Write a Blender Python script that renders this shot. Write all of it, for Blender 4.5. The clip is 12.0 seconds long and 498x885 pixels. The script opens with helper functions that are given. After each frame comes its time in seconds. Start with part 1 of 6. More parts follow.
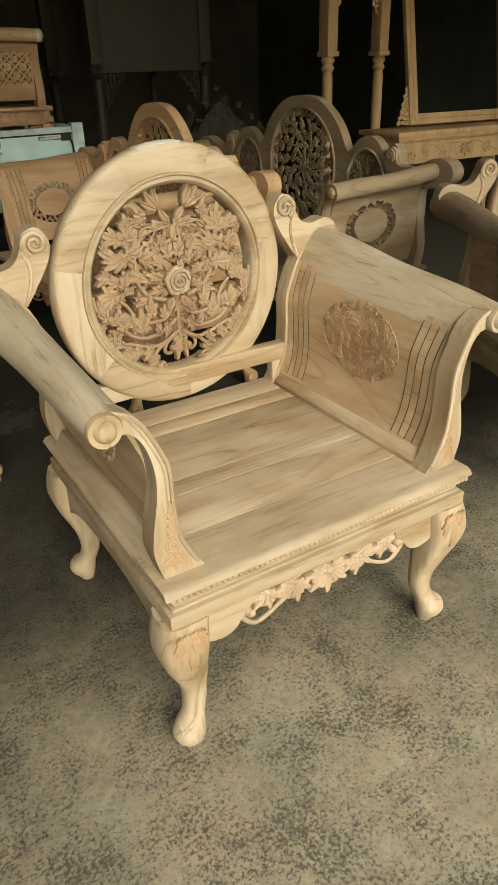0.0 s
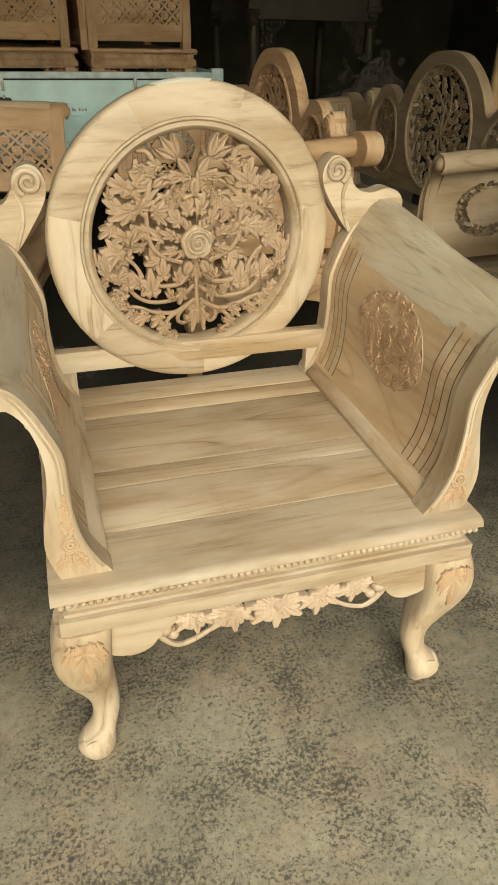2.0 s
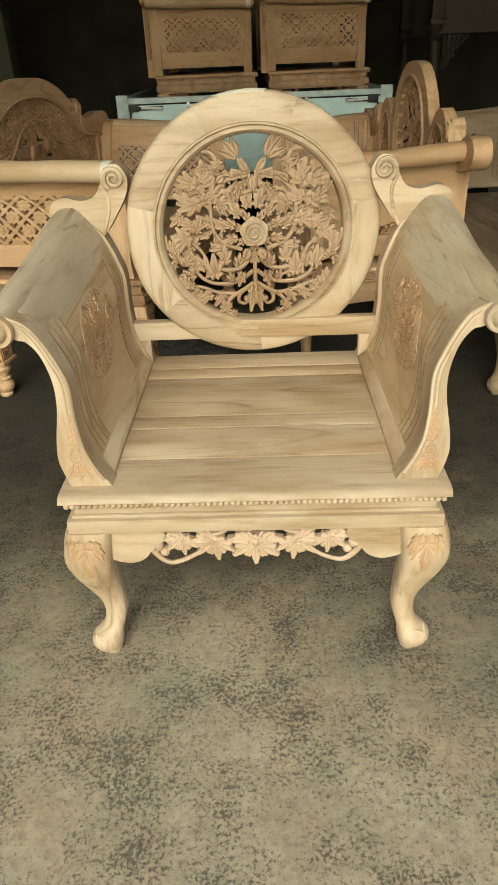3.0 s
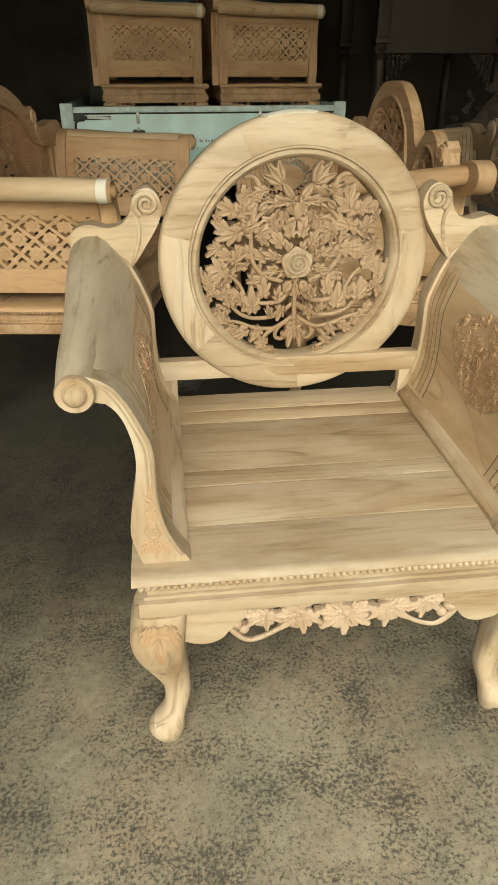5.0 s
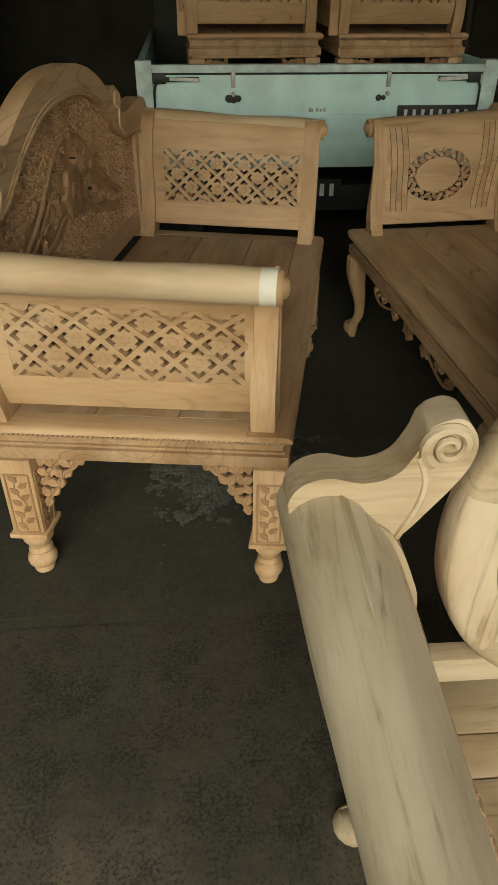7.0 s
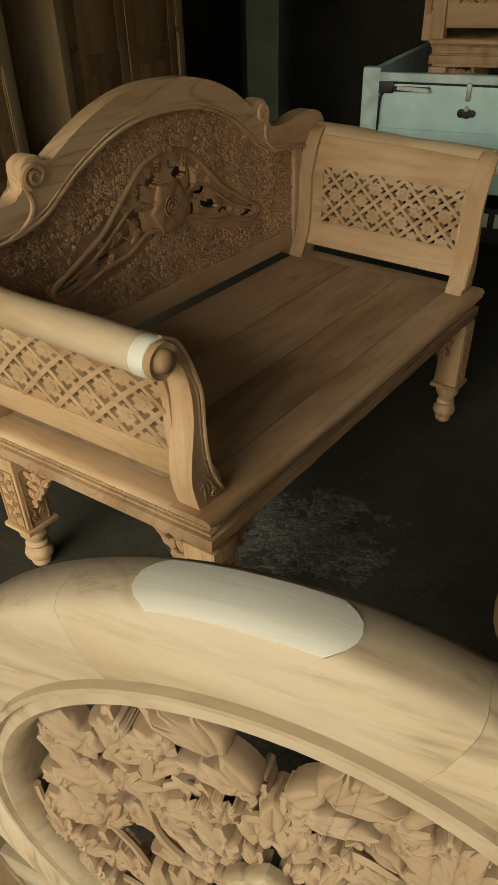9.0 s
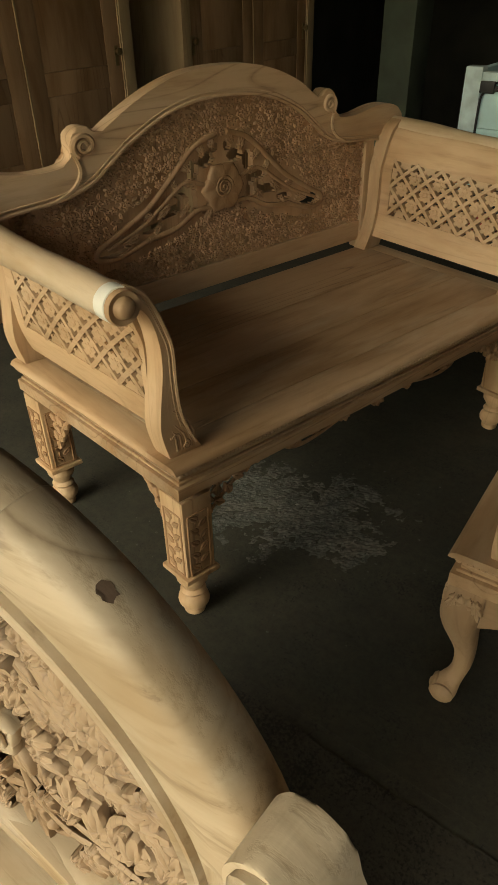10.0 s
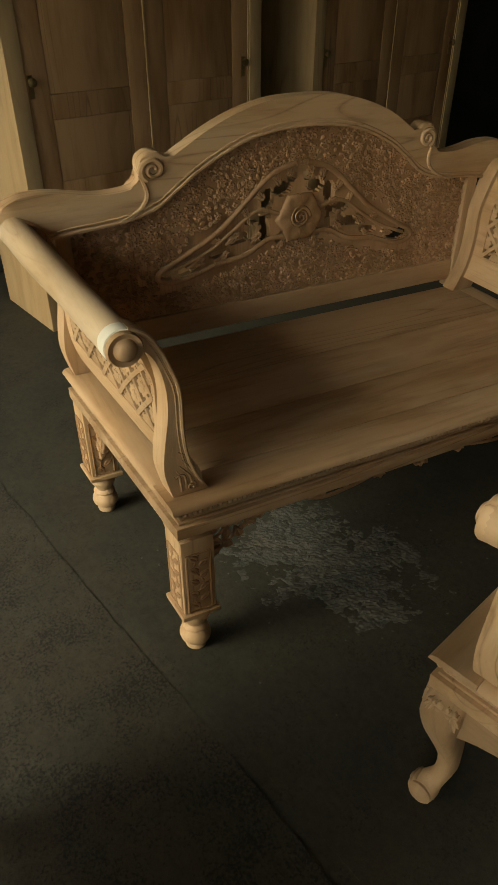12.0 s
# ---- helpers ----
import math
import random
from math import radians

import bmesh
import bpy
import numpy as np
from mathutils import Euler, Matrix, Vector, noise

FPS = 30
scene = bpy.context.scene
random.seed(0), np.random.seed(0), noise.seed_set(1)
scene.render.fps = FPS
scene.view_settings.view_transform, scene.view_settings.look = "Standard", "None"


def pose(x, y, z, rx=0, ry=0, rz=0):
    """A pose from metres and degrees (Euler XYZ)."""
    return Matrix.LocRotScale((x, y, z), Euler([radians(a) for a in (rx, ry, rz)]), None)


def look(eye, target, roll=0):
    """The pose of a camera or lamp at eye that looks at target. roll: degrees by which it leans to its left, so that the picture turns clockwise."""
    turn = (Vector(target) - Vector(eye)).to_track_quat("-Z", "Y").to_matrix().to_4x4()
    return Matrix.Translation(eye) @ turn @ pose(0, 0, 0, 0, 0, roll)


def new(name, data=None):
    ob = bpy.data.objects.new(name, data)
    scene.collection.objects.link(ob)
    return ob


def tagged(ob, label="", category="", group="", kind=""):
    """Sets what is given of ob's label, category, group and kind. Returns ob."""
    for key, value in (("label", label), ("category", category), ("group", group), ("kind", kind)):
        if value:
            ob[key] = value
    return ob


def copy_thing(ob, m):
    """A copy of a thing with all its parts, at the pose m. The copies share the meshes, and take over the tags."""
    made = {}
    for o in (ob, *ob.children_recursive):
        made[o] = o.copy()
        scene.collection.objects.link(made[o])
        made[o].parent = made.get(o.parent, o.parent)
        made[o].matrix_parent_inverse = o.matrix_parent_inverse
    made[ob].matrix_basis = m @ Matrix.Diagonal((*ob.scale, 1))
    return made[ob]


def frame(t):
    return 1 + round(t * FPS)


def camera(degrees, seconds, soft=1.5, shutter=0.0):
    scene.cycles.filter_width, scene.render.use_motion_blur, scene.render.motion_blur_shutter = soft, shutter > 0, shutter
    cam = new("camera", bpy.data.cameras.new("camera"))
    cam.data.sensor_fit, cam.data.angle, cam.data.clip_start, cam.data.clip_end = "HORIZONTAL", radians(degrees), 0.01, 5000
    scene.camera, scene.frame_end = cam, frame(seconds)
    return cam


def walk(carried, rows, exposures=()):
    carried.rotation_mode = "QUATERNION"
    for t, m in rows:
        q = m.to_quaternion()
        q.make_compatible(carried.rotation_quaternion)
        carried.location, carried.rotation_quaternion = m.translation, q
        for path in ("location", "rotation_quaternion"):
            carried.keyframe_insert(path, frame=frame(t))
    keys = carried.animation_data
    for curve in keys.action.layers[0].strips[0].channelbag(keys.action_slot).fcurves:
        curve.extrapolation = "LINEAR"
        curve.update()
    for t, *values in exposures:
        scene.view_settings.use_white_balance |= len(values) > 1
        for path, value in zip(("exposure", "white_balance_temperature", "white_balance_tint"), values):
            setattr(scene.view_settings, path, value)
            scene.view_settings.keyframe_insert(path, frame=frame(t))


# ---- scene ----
cam = camera(40.47, 12.0, 1.5)
PATH = [
    (0, (0.0135, 0.0467, 1.3335), (0.8533, 1.3837, 0.4691), -1.92),
    (0.5, (0.0264, 0.0006, 1.3417), (0.8612, 1.3663, 0.5183), -2.77),
    (1, (0.0368, -0.0034, 1.3351), (0.8556, 1.3625, 0.4962), -1.91),
    (1.5, (0.1443, 0.0344, 1.2899), (0.8037, 1.4287, 0.3621), -3.61),
    (2, (0.4390, 0.0908, 1.2789), (0.9233, 1.5508, 0.3442), 1.14),
    (2.5, (0.6424, -0.0258, 1.2747), (0.7818, 1.5279, 0.3767), -0.34),
    (3, (0.8066, -0.2072, 1.2596), (0.7854, 1.3575, 0.3700), -2.45),
    (3.2, (0.8168, -0.2412, 1.2666), (0.7793, 1.3369, 0.4017), -1.97),
    (4.8, (0.5331, -0.0374, 1.2794), (0.7759, 1.5265, 0.4219), -0.58),
    (5, (0.4664, 0.0063, 1.2810), (0.6852, 1.5628, 0.4039), -0.03),
    (5.5, (0.3680, 0.2637, 1.2910), (0.4465, 1.7731, 0.3135), -1.19),
    (6, (0.2935, 0.5276, 1.3623), (0.2924, 1.9978, 0.3239), 0.30),
    (6.5, (0.1676, 0.8506, 1.4136), (0.2975, 2.3375, 0.4075), 0.79),
    (6.7, (0.1345, 0.9465, 1.4305), (0.3184, 2.4146, 0.4053), 0.72),
    (8.3, (0.7063, 1.3205, 1.4710), (0.2775, 2.7240, 0.4286), -2.60),
    (8.5, (0.7782, 1.3761, 1.4726), (0.3171, 2.7605, 0.4187), -2.36),
    (9, (0.9124, 1.4451, 1.4866), (0.2930, 2.7700, 0.4374), -1.41),
    (9.5, (1.2080, 1.4728, 1.4600), (0.3172, 2.6897, 0.4773), -4.94),
    (10, (1.2602, 1.5131, 1.4504), (0.3555, 2.6747, 0.4150), -1.16),
    (10.5, (1.2624, 1.6825, 1.4671), (0.2528, 2.7119, 0.3896), -1.44),
    (11, (1.2623, 1.7474, 1.4881), (0.2178, 2.6780, 0.3555), -1.22),
    (11.5, (1.3277, 1.7644, 1.5132), (0.2111, 2.7085, 0.4634), 0.91),
    (12, (1.3664, 1.7620, 1.5208), (0.2378, 2.7019, 0.4801), 0.15),
]
EXPO = [(0.0, 0.90, 6650, -2), (3.0, 0.92, 6550, -3), (5.5, 0.89, 6550, -3), (6.5, 0.70, 6450, -5), (8.5, 0.65, 6700, -3), (9.0, 0.68, 6750, -3), (9.5, 0.84, 6850, -3), (10.5, 0.87, 7050, -5), (12.0, 0.90, 7050, -5)]
walk(cam, [(t, look(eye, target, roll)) for t, eye, target, roll in PATH], EXPO)

# ---- world and light: overcast daylight through the open front ----
SUN_EL, SUN_AZ = radians(34), radians(187)
world = bpy.data.worlds.new("overcast_sky")
scene.world = world
world.use_nodes = True
wn, wl = world.node_tree.nodes, world.node_tree.links
sky = wn.new("ShaderNodeTexSky")
sky.sky_type = "NISHITA"
sky.sun_disc = False
sky.sun_elevation, sky.sun_rotation = SUN_EL, SUN_AZ
sky.dust_density, sky.air_density = 4.0, 1.0
bg = wn["Background"]
bg.inputs["Strength"].default_value = 0.13
wl.new(sky.outputs[0], bg.inputs["Color"])

sun = new("sun", bpy.data.lights.new("sun", "SUN"))
sun.data.energy, sun.data.angle, sun.data.color = 0.80, radians(38), (1.0, 0.985, 0.96)
sun.matrix_world = look((0, 0, 0), (math.sin(SUN_AZ) * -1 * math.cos(SUN_EL), math.cos(SUN_AZ) * -1 * math.cos(SUN_EL), -math.sin(SUN_EL)))


# ---- materials ----
def material(name):
    m = bpy.data.materials.new(name)
    m.use_nodes = True
    return m, m.node_tree.nodes, m.node_tree.links, m.node_tree.nodes["Principled BSDF"]


def ramp(nodes, stops):
    r = nodes.new("ShaderNodeValToRGB")
    while len(r.color_ramp.elements) < len(stops):
        r.color_ramp.elements.new(0.5)
    for e, (p, c) in zip(r.color_ramp.elements, stops):
        e.position, e.color = p, (*c, 1)
    return r


def wood(name, light, mid, dark, grain, rough=0.62, ring=5.0, bump=0.12, stain=0.25, dust=0.0, streaky=0.35):
    """Raw sawn wood; grain is the axis along which the fibres run."""
    m, n, l, b = material(name)
    co = n.new("ShaderNodeTexCoord")
    info = n.new("ShaderNodeObjectInfo")
    add = n.new("ShaderNodeVectorMath")
    add.operation = "MULTIPLY_ADD"
    l.new(info.outputs["Random"], add.inputs[0])
    add.inputs[1].default_value = (3.1, 5.7, 2.3)
    l.new(co.outputs["Object"], add.inputs[2])
    mp = n.new("ShaderNodeMapping")
    sc = {"x": (0.09, 1, 1), "y": (1, 0.09, 1), "z": (1, 1, 0.09)}[grain]
    mp.inputs["Scale"].default_value = sc
    l.new(add.outputs[0], mp.inputs["Vector"])
    big = n.new("ShaderNodeTexNoise")
    big.inputs["Scale"].default_value, big.inputs["Detail"].default_value = ring, 1.2
    l.new(mp.outputs[0], big.inputs["Vector"])
    mul = n.new("ShaderNodeMath")
    mul.operation = "MULTIPLY"
    mul.inputs[1].default_value = 30.0
    l.new(big.outputs["Fac"], mul.inputs[0])
    fr = n.new("ShaderNodeMath")
    fr.operation = "PINGPONG"
    fr.inputs[1].default_value = 1.0
    l.new(mul.outputs[0], fr.inputs[0])
    fine = n.new("ShaderNodeTexNoise")
    fine.inputs["Scale"].default_value, fine.inputs["Detail"].default_value = 160.0, 3.0
    l.new(mp.outputs[0], fine.inputs["Vector"])
    mix = n.new("ShaderNodeMath")
    mix.operation = "MULTIPLY_ADD"
    l.new(fine.outputs["Fac"], mix.inputs[0])
    mix.inputs[1].default_value = 0.42
    half = n.new("ShaderNodeMath")
    half.operation = "MULTIPLY"
    half.inputs[1].default_value = 0.56
    streak = n.new("ShaderNodeTexNoise")
    streak.inputs["Scale"].default_value, streak.inputs["Detail"].default_value, streak.inputs["Roughness"].default_value = 48.0, 5.0, 0.68
    l.new(mp.outputs[0], streak.inputs["Vector"])
    cross = n.new("ShaderNodeMath")
    cross.operation = "MULTIPLY"
    lines = ramp(n, [(0.0, (0.0, 0.0, 0.0)), (0.09, (0.30, 0.30, 0.30)), (0.20, (0.82, 0.82, 0.82)), (1.0, (1, 1, 1))])
    l.new(fr.outputs[0], lines.inputs["Fac"])
    # the growth rings show plainly only in patches
    show = n.new("ShaderNodeTexNoise")
    show.inputs["Scale"].default_value, show.inputs["Detail"].default_value = 4.0, 2.0
    l.new(mp.outputs[0], show.inputs["Vector"])
    sh = ramp(n, [(0.44, (0.16, 0.16, 0.16)), (0.58, (1, 1, 1))])
    l.new(show.outputs["Fac"], sh.inputs["Fac"])
    lm = n.new("ShaderNodeMix")
    lm.data_type = "RGBA"
    l.new(sh.outputs["Color"], lm.inputs["Factor"])
    lm.inputs["A"].default_value = (0.92, 0.92, 0.92, 1)
    l.new(lines.outputs["Color"], lm.inputs["B"])
    l.new(lm.outputs["Result"], cross.inputs[0])
    sr = ramp(n, [(0.37, (1 - streaky,) * 3), (0.48, (1, 1, 1))])
    l.new(streak.outputs["Fac"], sr.inputs["Fac"])
    l.new(sr.outputs["Color"], cross.inputs[1])
    l.new(cross.outputs[0], half.inputs[0])
    l.new(half.outputs[0], mix.inputs[2])
    r = ramp(n, [(0.16, dark), (0.36, mid), (0.72, light)])
    l.new(mix.outputs[0], r.inputs["Fac"])
    blot = n.new("ShaderNodeTexNoise")
    blot.inputs["Scale"].default_value, blot.inputs["Detail"].default_value = 9.0, 5.0
    bm_ = n.new("ShaderNodeMapping")
    bm_.inputs["Scale"].default_value = tuple(v ** 0.6 for v in sc)
    l.new(add.outputs[0], bm_.inputs["Vector"])
    l.new(bm_.outputs[0], blot.inputs["Vector"])
    br = ramp(n, [(0.42, (1, 1, 1)), (0.66, (1 - stain, 1 - stain * 1.25, 1 - stain * 1.6))])
    l.new(blot.outputs["Fac"], br.inputs["Fac"])
    mm = n.new("ShaderNodeMix")
    mm.data_type, mm.blend_type = "RGBA", "MULTIPLY"
    mm.inputs["Factor"].default_value = 1.0
    l.new(r.outputs["Color"], mm.inputs["A"])
    l.new(br.outputs["Color"], mm.inputs["B"])
    wood_out = mm.outputs["Result"]
    if dust:
        # sanding dust and sapwood: paler streaks along the grain
        ds = n.new("ShaderNodeTexNoise")
        ds.inputs["Scale"].default_value, ds.inputs["Detail"].default_value, ds.inputs["Roughness"].default_value = 9.0, 6.0, 0.62
        mp2 = n.new("ShaderNodeMapping")
        mp2.inputs["Scale"].default_value = tuple(v ** 0.5 for v in sc)
        l.new(add.outputs[0], mp2.inputs["Vector"])
        l.new(mp2.outputs[0], ds.inputs["Vector"])
        dr = ramp(n, [(0.50, (0, 0, 0)), (0.68, (dust, dust, dust))])
        l.new(ds.outputs["Fac"], dr.inputs["Fac"])
        dm = n.new("ShaderNodeMix")
        dm.data_type = "RGBA"
        l.new(dr.outputs["Color"], dm.inputs["Factor"])
        l.new(wood_out, dm.inputs["A"])
        dm.inputs["B"].default_value = (0.62, 0.545, 0.42, 1)
        wood_out = dm.outputs["Result"]
    tone = n.new("ShaderNodeMapRange")
    tone.inputs["To Min"].default_value, tone.inputs["To Max"].default_value = 0.86, 1.08
    l.new(info.outputs["Random"], tone.inputs["Value"])
    tm = n.new("ShaderNodeVectorMath")
    tm.operation = "SCALE"
    l.new(wood_out, tm.inputs[0])
    l.new(tone.outputs["Result"], tm.inputs["Scale"])
    l.new(tm.outputs[0], b.inputs["Base Color"])
    b.inputs["Roughness"].default_value = rough
    bp = n.new("ShaderNodeBump")
    bp.inputs["Strength"].default_value, bp.inputs["Distance"].default_value = bump, 0.004
    l.new(mix.outputs[0], bp.inputs["Height"])
    l.new(bp.outputs["Normal"], b.inputs["Normal"])
    return m


PALE = ((0.488, 0.386, 0.262), (0.415, 0.319, 0.207), (0.262, 0.190, 0.117))
GREYED = ((0.515, 0.440, 0.320), (0.445, 0.370, 0.260), (0.25, 0.19, 0.12))
TEAK = ((0.545, 0.366, 0.208), (0.465, 0.301, 0.164), (0.295, 0.180, 0.092))
pale_x, pale_y, pale_z = (wood("pale_wood_" + a, *PALE, a, stain=0.33, dust=0.45, streaky=0.80) for a in "xyz")
teak_x, teak_y, teak_z = (wood("teak_wood_" + a, *TEAK, a, stain=0.26, dust=0.12, streaky=0.5) for a in "xyz")
ASH = ((0.34, 0.255, 0.160), (0.285, 0.208, 0.126), (0.15, 0.103, 0.060))
ash_x, ash_y, ash_z = (wood("greyish_raw_wood_" + a, *ASH, a, stain=0.26, dust=0.3) for a in "xyz")
roll_dark = wood("weathered_roll_wood", (0.23, 0.165, 0.102), (0.18, 0.126, 0.077), (0.09, 0.06, 0.035), "y", ring=7.0, stain=0.3, dust=0.25, streaky=0.8)
carved_ash = wood("carved_greyish_wood", (0.31, 0.225, 0.135), (0.255, 0.18, 0.105), (0.16, 0.108, 0.06), "z", ring=9, stain=0.25)
seat_teak = wood("dusty_brown_teak", (0.430, 0.282, 0.160), (0.365, 0.232, 0.126), (0.225, 0.135, 0.070), "x", stain=0.34, dust=0.22, streaky=0.6)
roll_teak = wood("yellowish_roll_wood", (0.61, 0.460, 0.292), (0.535, 0.388, 0.238), (0.30, 0.20, 0.112), "y", ring=7.0, stain=0.24, dust=0.3)
roll_wood = wood("greyish_roll_wood", *GREYED, "y", ring=7.0, stain=0.30, dust=0.45, streaky=0.85)
carved_pale = wood("carved_pale_wood", (0.375, 0.262, 0.160), (0.32, 0.218, 0.130), (0.20, 0.132, 0.075), "z", ring=9, stain=0.2)
warm_y = wood("warm_tan_wood", (0.530, 0.395, 0.245), (0.460, 0.330, 0.195), (0.32, 0.215, 0.12), "y", stain=0.28, dust=0.35, streaky=0.4)
carved_tan = wood("carved_tan_wood", (0.46, 0.315, 0.185), (0.395, 0.262, 0.148), (0.27, 0.172, 0.092), "z", ring=9, stain=0.22)
carved_light = wood("carved_pinkish_wood", (0.52, 0.395, 0.275), (0.45, 0.33, 0.22), (0.31, 0.215, 0.13), "z", ring=9, stain=0.2)
carved_red = wood("carved_reddish_wood", (0.46, 0.300, 0.172), (0.385, 0.245, 0.136), (0.25, 0.15, 0.078), "z", ring=9, stain=0.2)
carved_teak = wood("carved_teak", (0.44, 0.268, 0.142), (0.375, 0.22, 0.11), (0.23, 0.122, 0.057), "z", ring=9, stain=0.25)
sap = wood("sapwood_filler", (0.80, 0.765, 0.66), (0.76, 0.715, 0.60), (0.56, 0.49, 0.37), "x", stain=0.1)
knot_wood = wood("dark_knot", (0.13, 0.085, 0.055), (0.09, 0.055, 0.035), (0.05, 0.03, 0.02), "x", ring=20)
old_wood = wood("brown_panel_wood", (0.450, 0.265, 0.134), (0.385, 0.222, 0.110), (0.265, 0.148, 0.070), "z", stain=0.35)
groove_shade = wood("groove_shade", (0.12, 0.085, 0.05), (0.09, 0.062, 0.036), (0.06, 0.04, 0.024), "z")
# near black: the gloom of the rear is put into this wood's colour
shade_wood = wood("dim_rear_wood", (0.028, 0.020, 0.012), (0.022, 0.016, 0.010), (0.013, 0.009, 0.006), "z", stain=0.3)
frame_wood = wood("yellow_frame_wood", (0.52, 0.36, 0.19), (0.45, 0.30, 0.155), (0.32, 0.21, 0.10), "z", stain=0.2)


def plain(name, colour, rough=0.6, metal=0.0, vary=0.15, scale=8.0, bump=0.1):
    m, n, l, b = material(name)
    co = n.new("ShaderNodeTexCoord")
    no = n.new("ShaderNodeTexNoise")
    no.inputs["Scale"].default_value, no.inputs["Detail"].default_value = scale, 6.0
    l.new(co.outputs["Object"], no.inputs["Vector"])
    r = ramp(n, [(0.3, tuple(c * (1 - vary) for c in colour)), (0.7, tuple(min(1, c * (1 + vary)) for c in colour))])
    l.new(no.outputs["Fac"], r.inputs["Fac"])
    l.new(r.outputs["Color"], b.inputs["Base Color"])
    b.inputs["Roughness"].default_value, b.inputs["Metallic"].default_value = rough, metal
    bp = n.new("ShaderNodeBump")
    bp.inputs["Strength"].default_value, bp.inputs["Distance"].default_value = bump, 0.003
    l.new(no.outputs["Fac"], bp.inputs["Height"])
    l.new(bp.outputs["Normal"], b.inputs["Normal"])
    return m


def concrete(name, light, mid, dark, pits, scale=1.0, wet=0.0, relief=0.3, inner_shade=None):
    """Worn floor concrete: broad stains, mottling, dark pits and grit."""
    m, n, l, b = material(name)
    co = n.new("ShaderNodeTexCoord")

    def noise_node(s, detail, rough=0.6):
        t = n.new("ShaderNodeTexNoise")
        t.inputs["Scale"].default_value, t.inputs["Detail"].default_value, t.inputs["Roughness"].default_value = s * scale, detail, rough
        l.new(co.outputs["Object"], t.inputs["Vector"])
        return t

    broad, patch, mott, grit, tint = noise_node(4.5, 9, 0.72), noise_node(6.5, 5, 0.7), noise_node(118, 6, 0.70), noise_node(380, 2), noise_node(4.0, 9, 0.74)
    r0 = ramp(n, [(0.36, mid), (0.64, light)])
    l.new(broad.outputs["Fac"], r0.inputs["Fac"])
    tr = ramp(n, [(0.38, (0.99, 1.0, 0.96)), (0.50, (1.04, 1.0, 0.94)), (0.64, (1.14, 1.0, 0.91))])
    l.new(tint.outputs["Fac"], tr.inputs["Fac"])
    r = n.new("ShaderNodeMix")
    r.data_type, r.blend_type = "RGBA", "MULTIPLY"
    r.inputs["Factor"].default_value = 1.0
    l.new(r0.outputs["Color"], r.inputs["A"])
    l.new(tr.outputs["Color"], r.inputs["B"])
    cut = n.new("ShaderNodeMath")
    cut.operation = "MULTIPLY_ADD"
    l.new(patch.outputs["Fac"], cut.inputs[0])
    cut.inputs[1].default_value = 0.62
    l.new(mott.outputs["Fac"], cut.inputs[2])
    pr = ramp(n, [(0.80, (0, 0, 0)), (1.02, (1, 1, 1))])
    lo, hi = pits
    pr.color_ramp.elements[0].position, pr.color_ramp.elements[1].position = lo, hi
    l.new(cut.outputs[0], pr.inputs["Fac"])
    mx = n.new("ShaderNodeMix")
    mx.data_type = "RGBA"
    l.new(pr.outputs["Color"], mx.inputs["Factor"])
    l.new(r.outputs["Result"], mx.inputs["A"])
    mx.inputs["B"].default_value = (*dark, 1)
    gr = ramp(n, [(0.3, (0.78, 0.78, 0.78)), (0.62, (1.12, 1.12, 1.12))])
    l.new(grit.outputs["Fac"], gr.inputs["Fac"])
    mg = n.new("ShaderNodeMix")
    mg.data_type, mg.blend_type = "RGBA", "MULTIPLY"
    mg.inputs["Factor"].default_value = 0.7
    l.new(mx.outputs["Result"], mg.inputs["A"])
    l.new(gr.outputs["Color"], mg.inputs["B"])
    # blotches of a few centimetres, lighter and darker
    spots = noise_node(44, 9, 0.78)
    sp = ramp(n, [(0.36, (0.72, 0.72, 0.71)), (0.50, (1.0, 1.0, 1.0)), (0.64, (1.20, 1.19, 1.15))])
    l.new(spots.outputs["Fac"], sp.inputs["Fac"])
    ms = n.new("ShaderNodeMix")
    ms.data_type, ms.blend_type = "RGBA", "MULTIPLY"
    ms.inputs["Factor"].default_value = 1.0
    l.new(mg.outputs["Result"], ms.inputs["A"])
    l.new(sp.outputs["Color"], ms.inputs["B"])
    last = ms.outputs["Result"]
    if inner_shade:
        # shade of the interior painted in, deeper further inside, with a ragged edge
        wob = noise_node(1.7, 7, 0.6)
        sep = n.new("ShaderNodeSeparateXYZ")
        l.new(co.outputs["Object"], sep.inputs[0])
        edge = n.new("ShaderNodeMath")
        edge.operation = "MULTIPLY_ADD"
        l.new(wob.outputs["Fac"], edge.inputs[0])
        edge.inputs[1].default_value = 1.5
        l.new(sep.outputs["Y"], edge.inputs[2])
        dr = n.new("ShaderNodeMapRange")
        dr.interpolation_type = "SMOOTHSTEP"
        dr.inputs["From Min"].default_value, dr.inputs["From Max"].default_value = inner_shade
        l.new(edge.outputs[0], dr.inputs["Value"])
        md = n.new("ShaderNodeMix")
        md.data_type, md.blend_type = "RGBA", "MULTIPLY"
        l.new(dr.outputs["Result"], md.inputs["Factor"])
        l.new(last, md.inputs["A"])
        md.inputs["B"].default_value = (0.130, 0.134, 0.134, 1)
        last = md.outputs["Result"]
    l.new(last, b.inputs["Base Color"])
    b.inputs["Roughness"].default_value = 0.85 - wet
    bp = n.new("ShaderNodeBump")
    bp.inputs["Strength"].default_value, bp.inputs["Distance"].default_value = relief, 0.005
    l.new(mott.outputs["Fac"], bp.inputs["Height"])
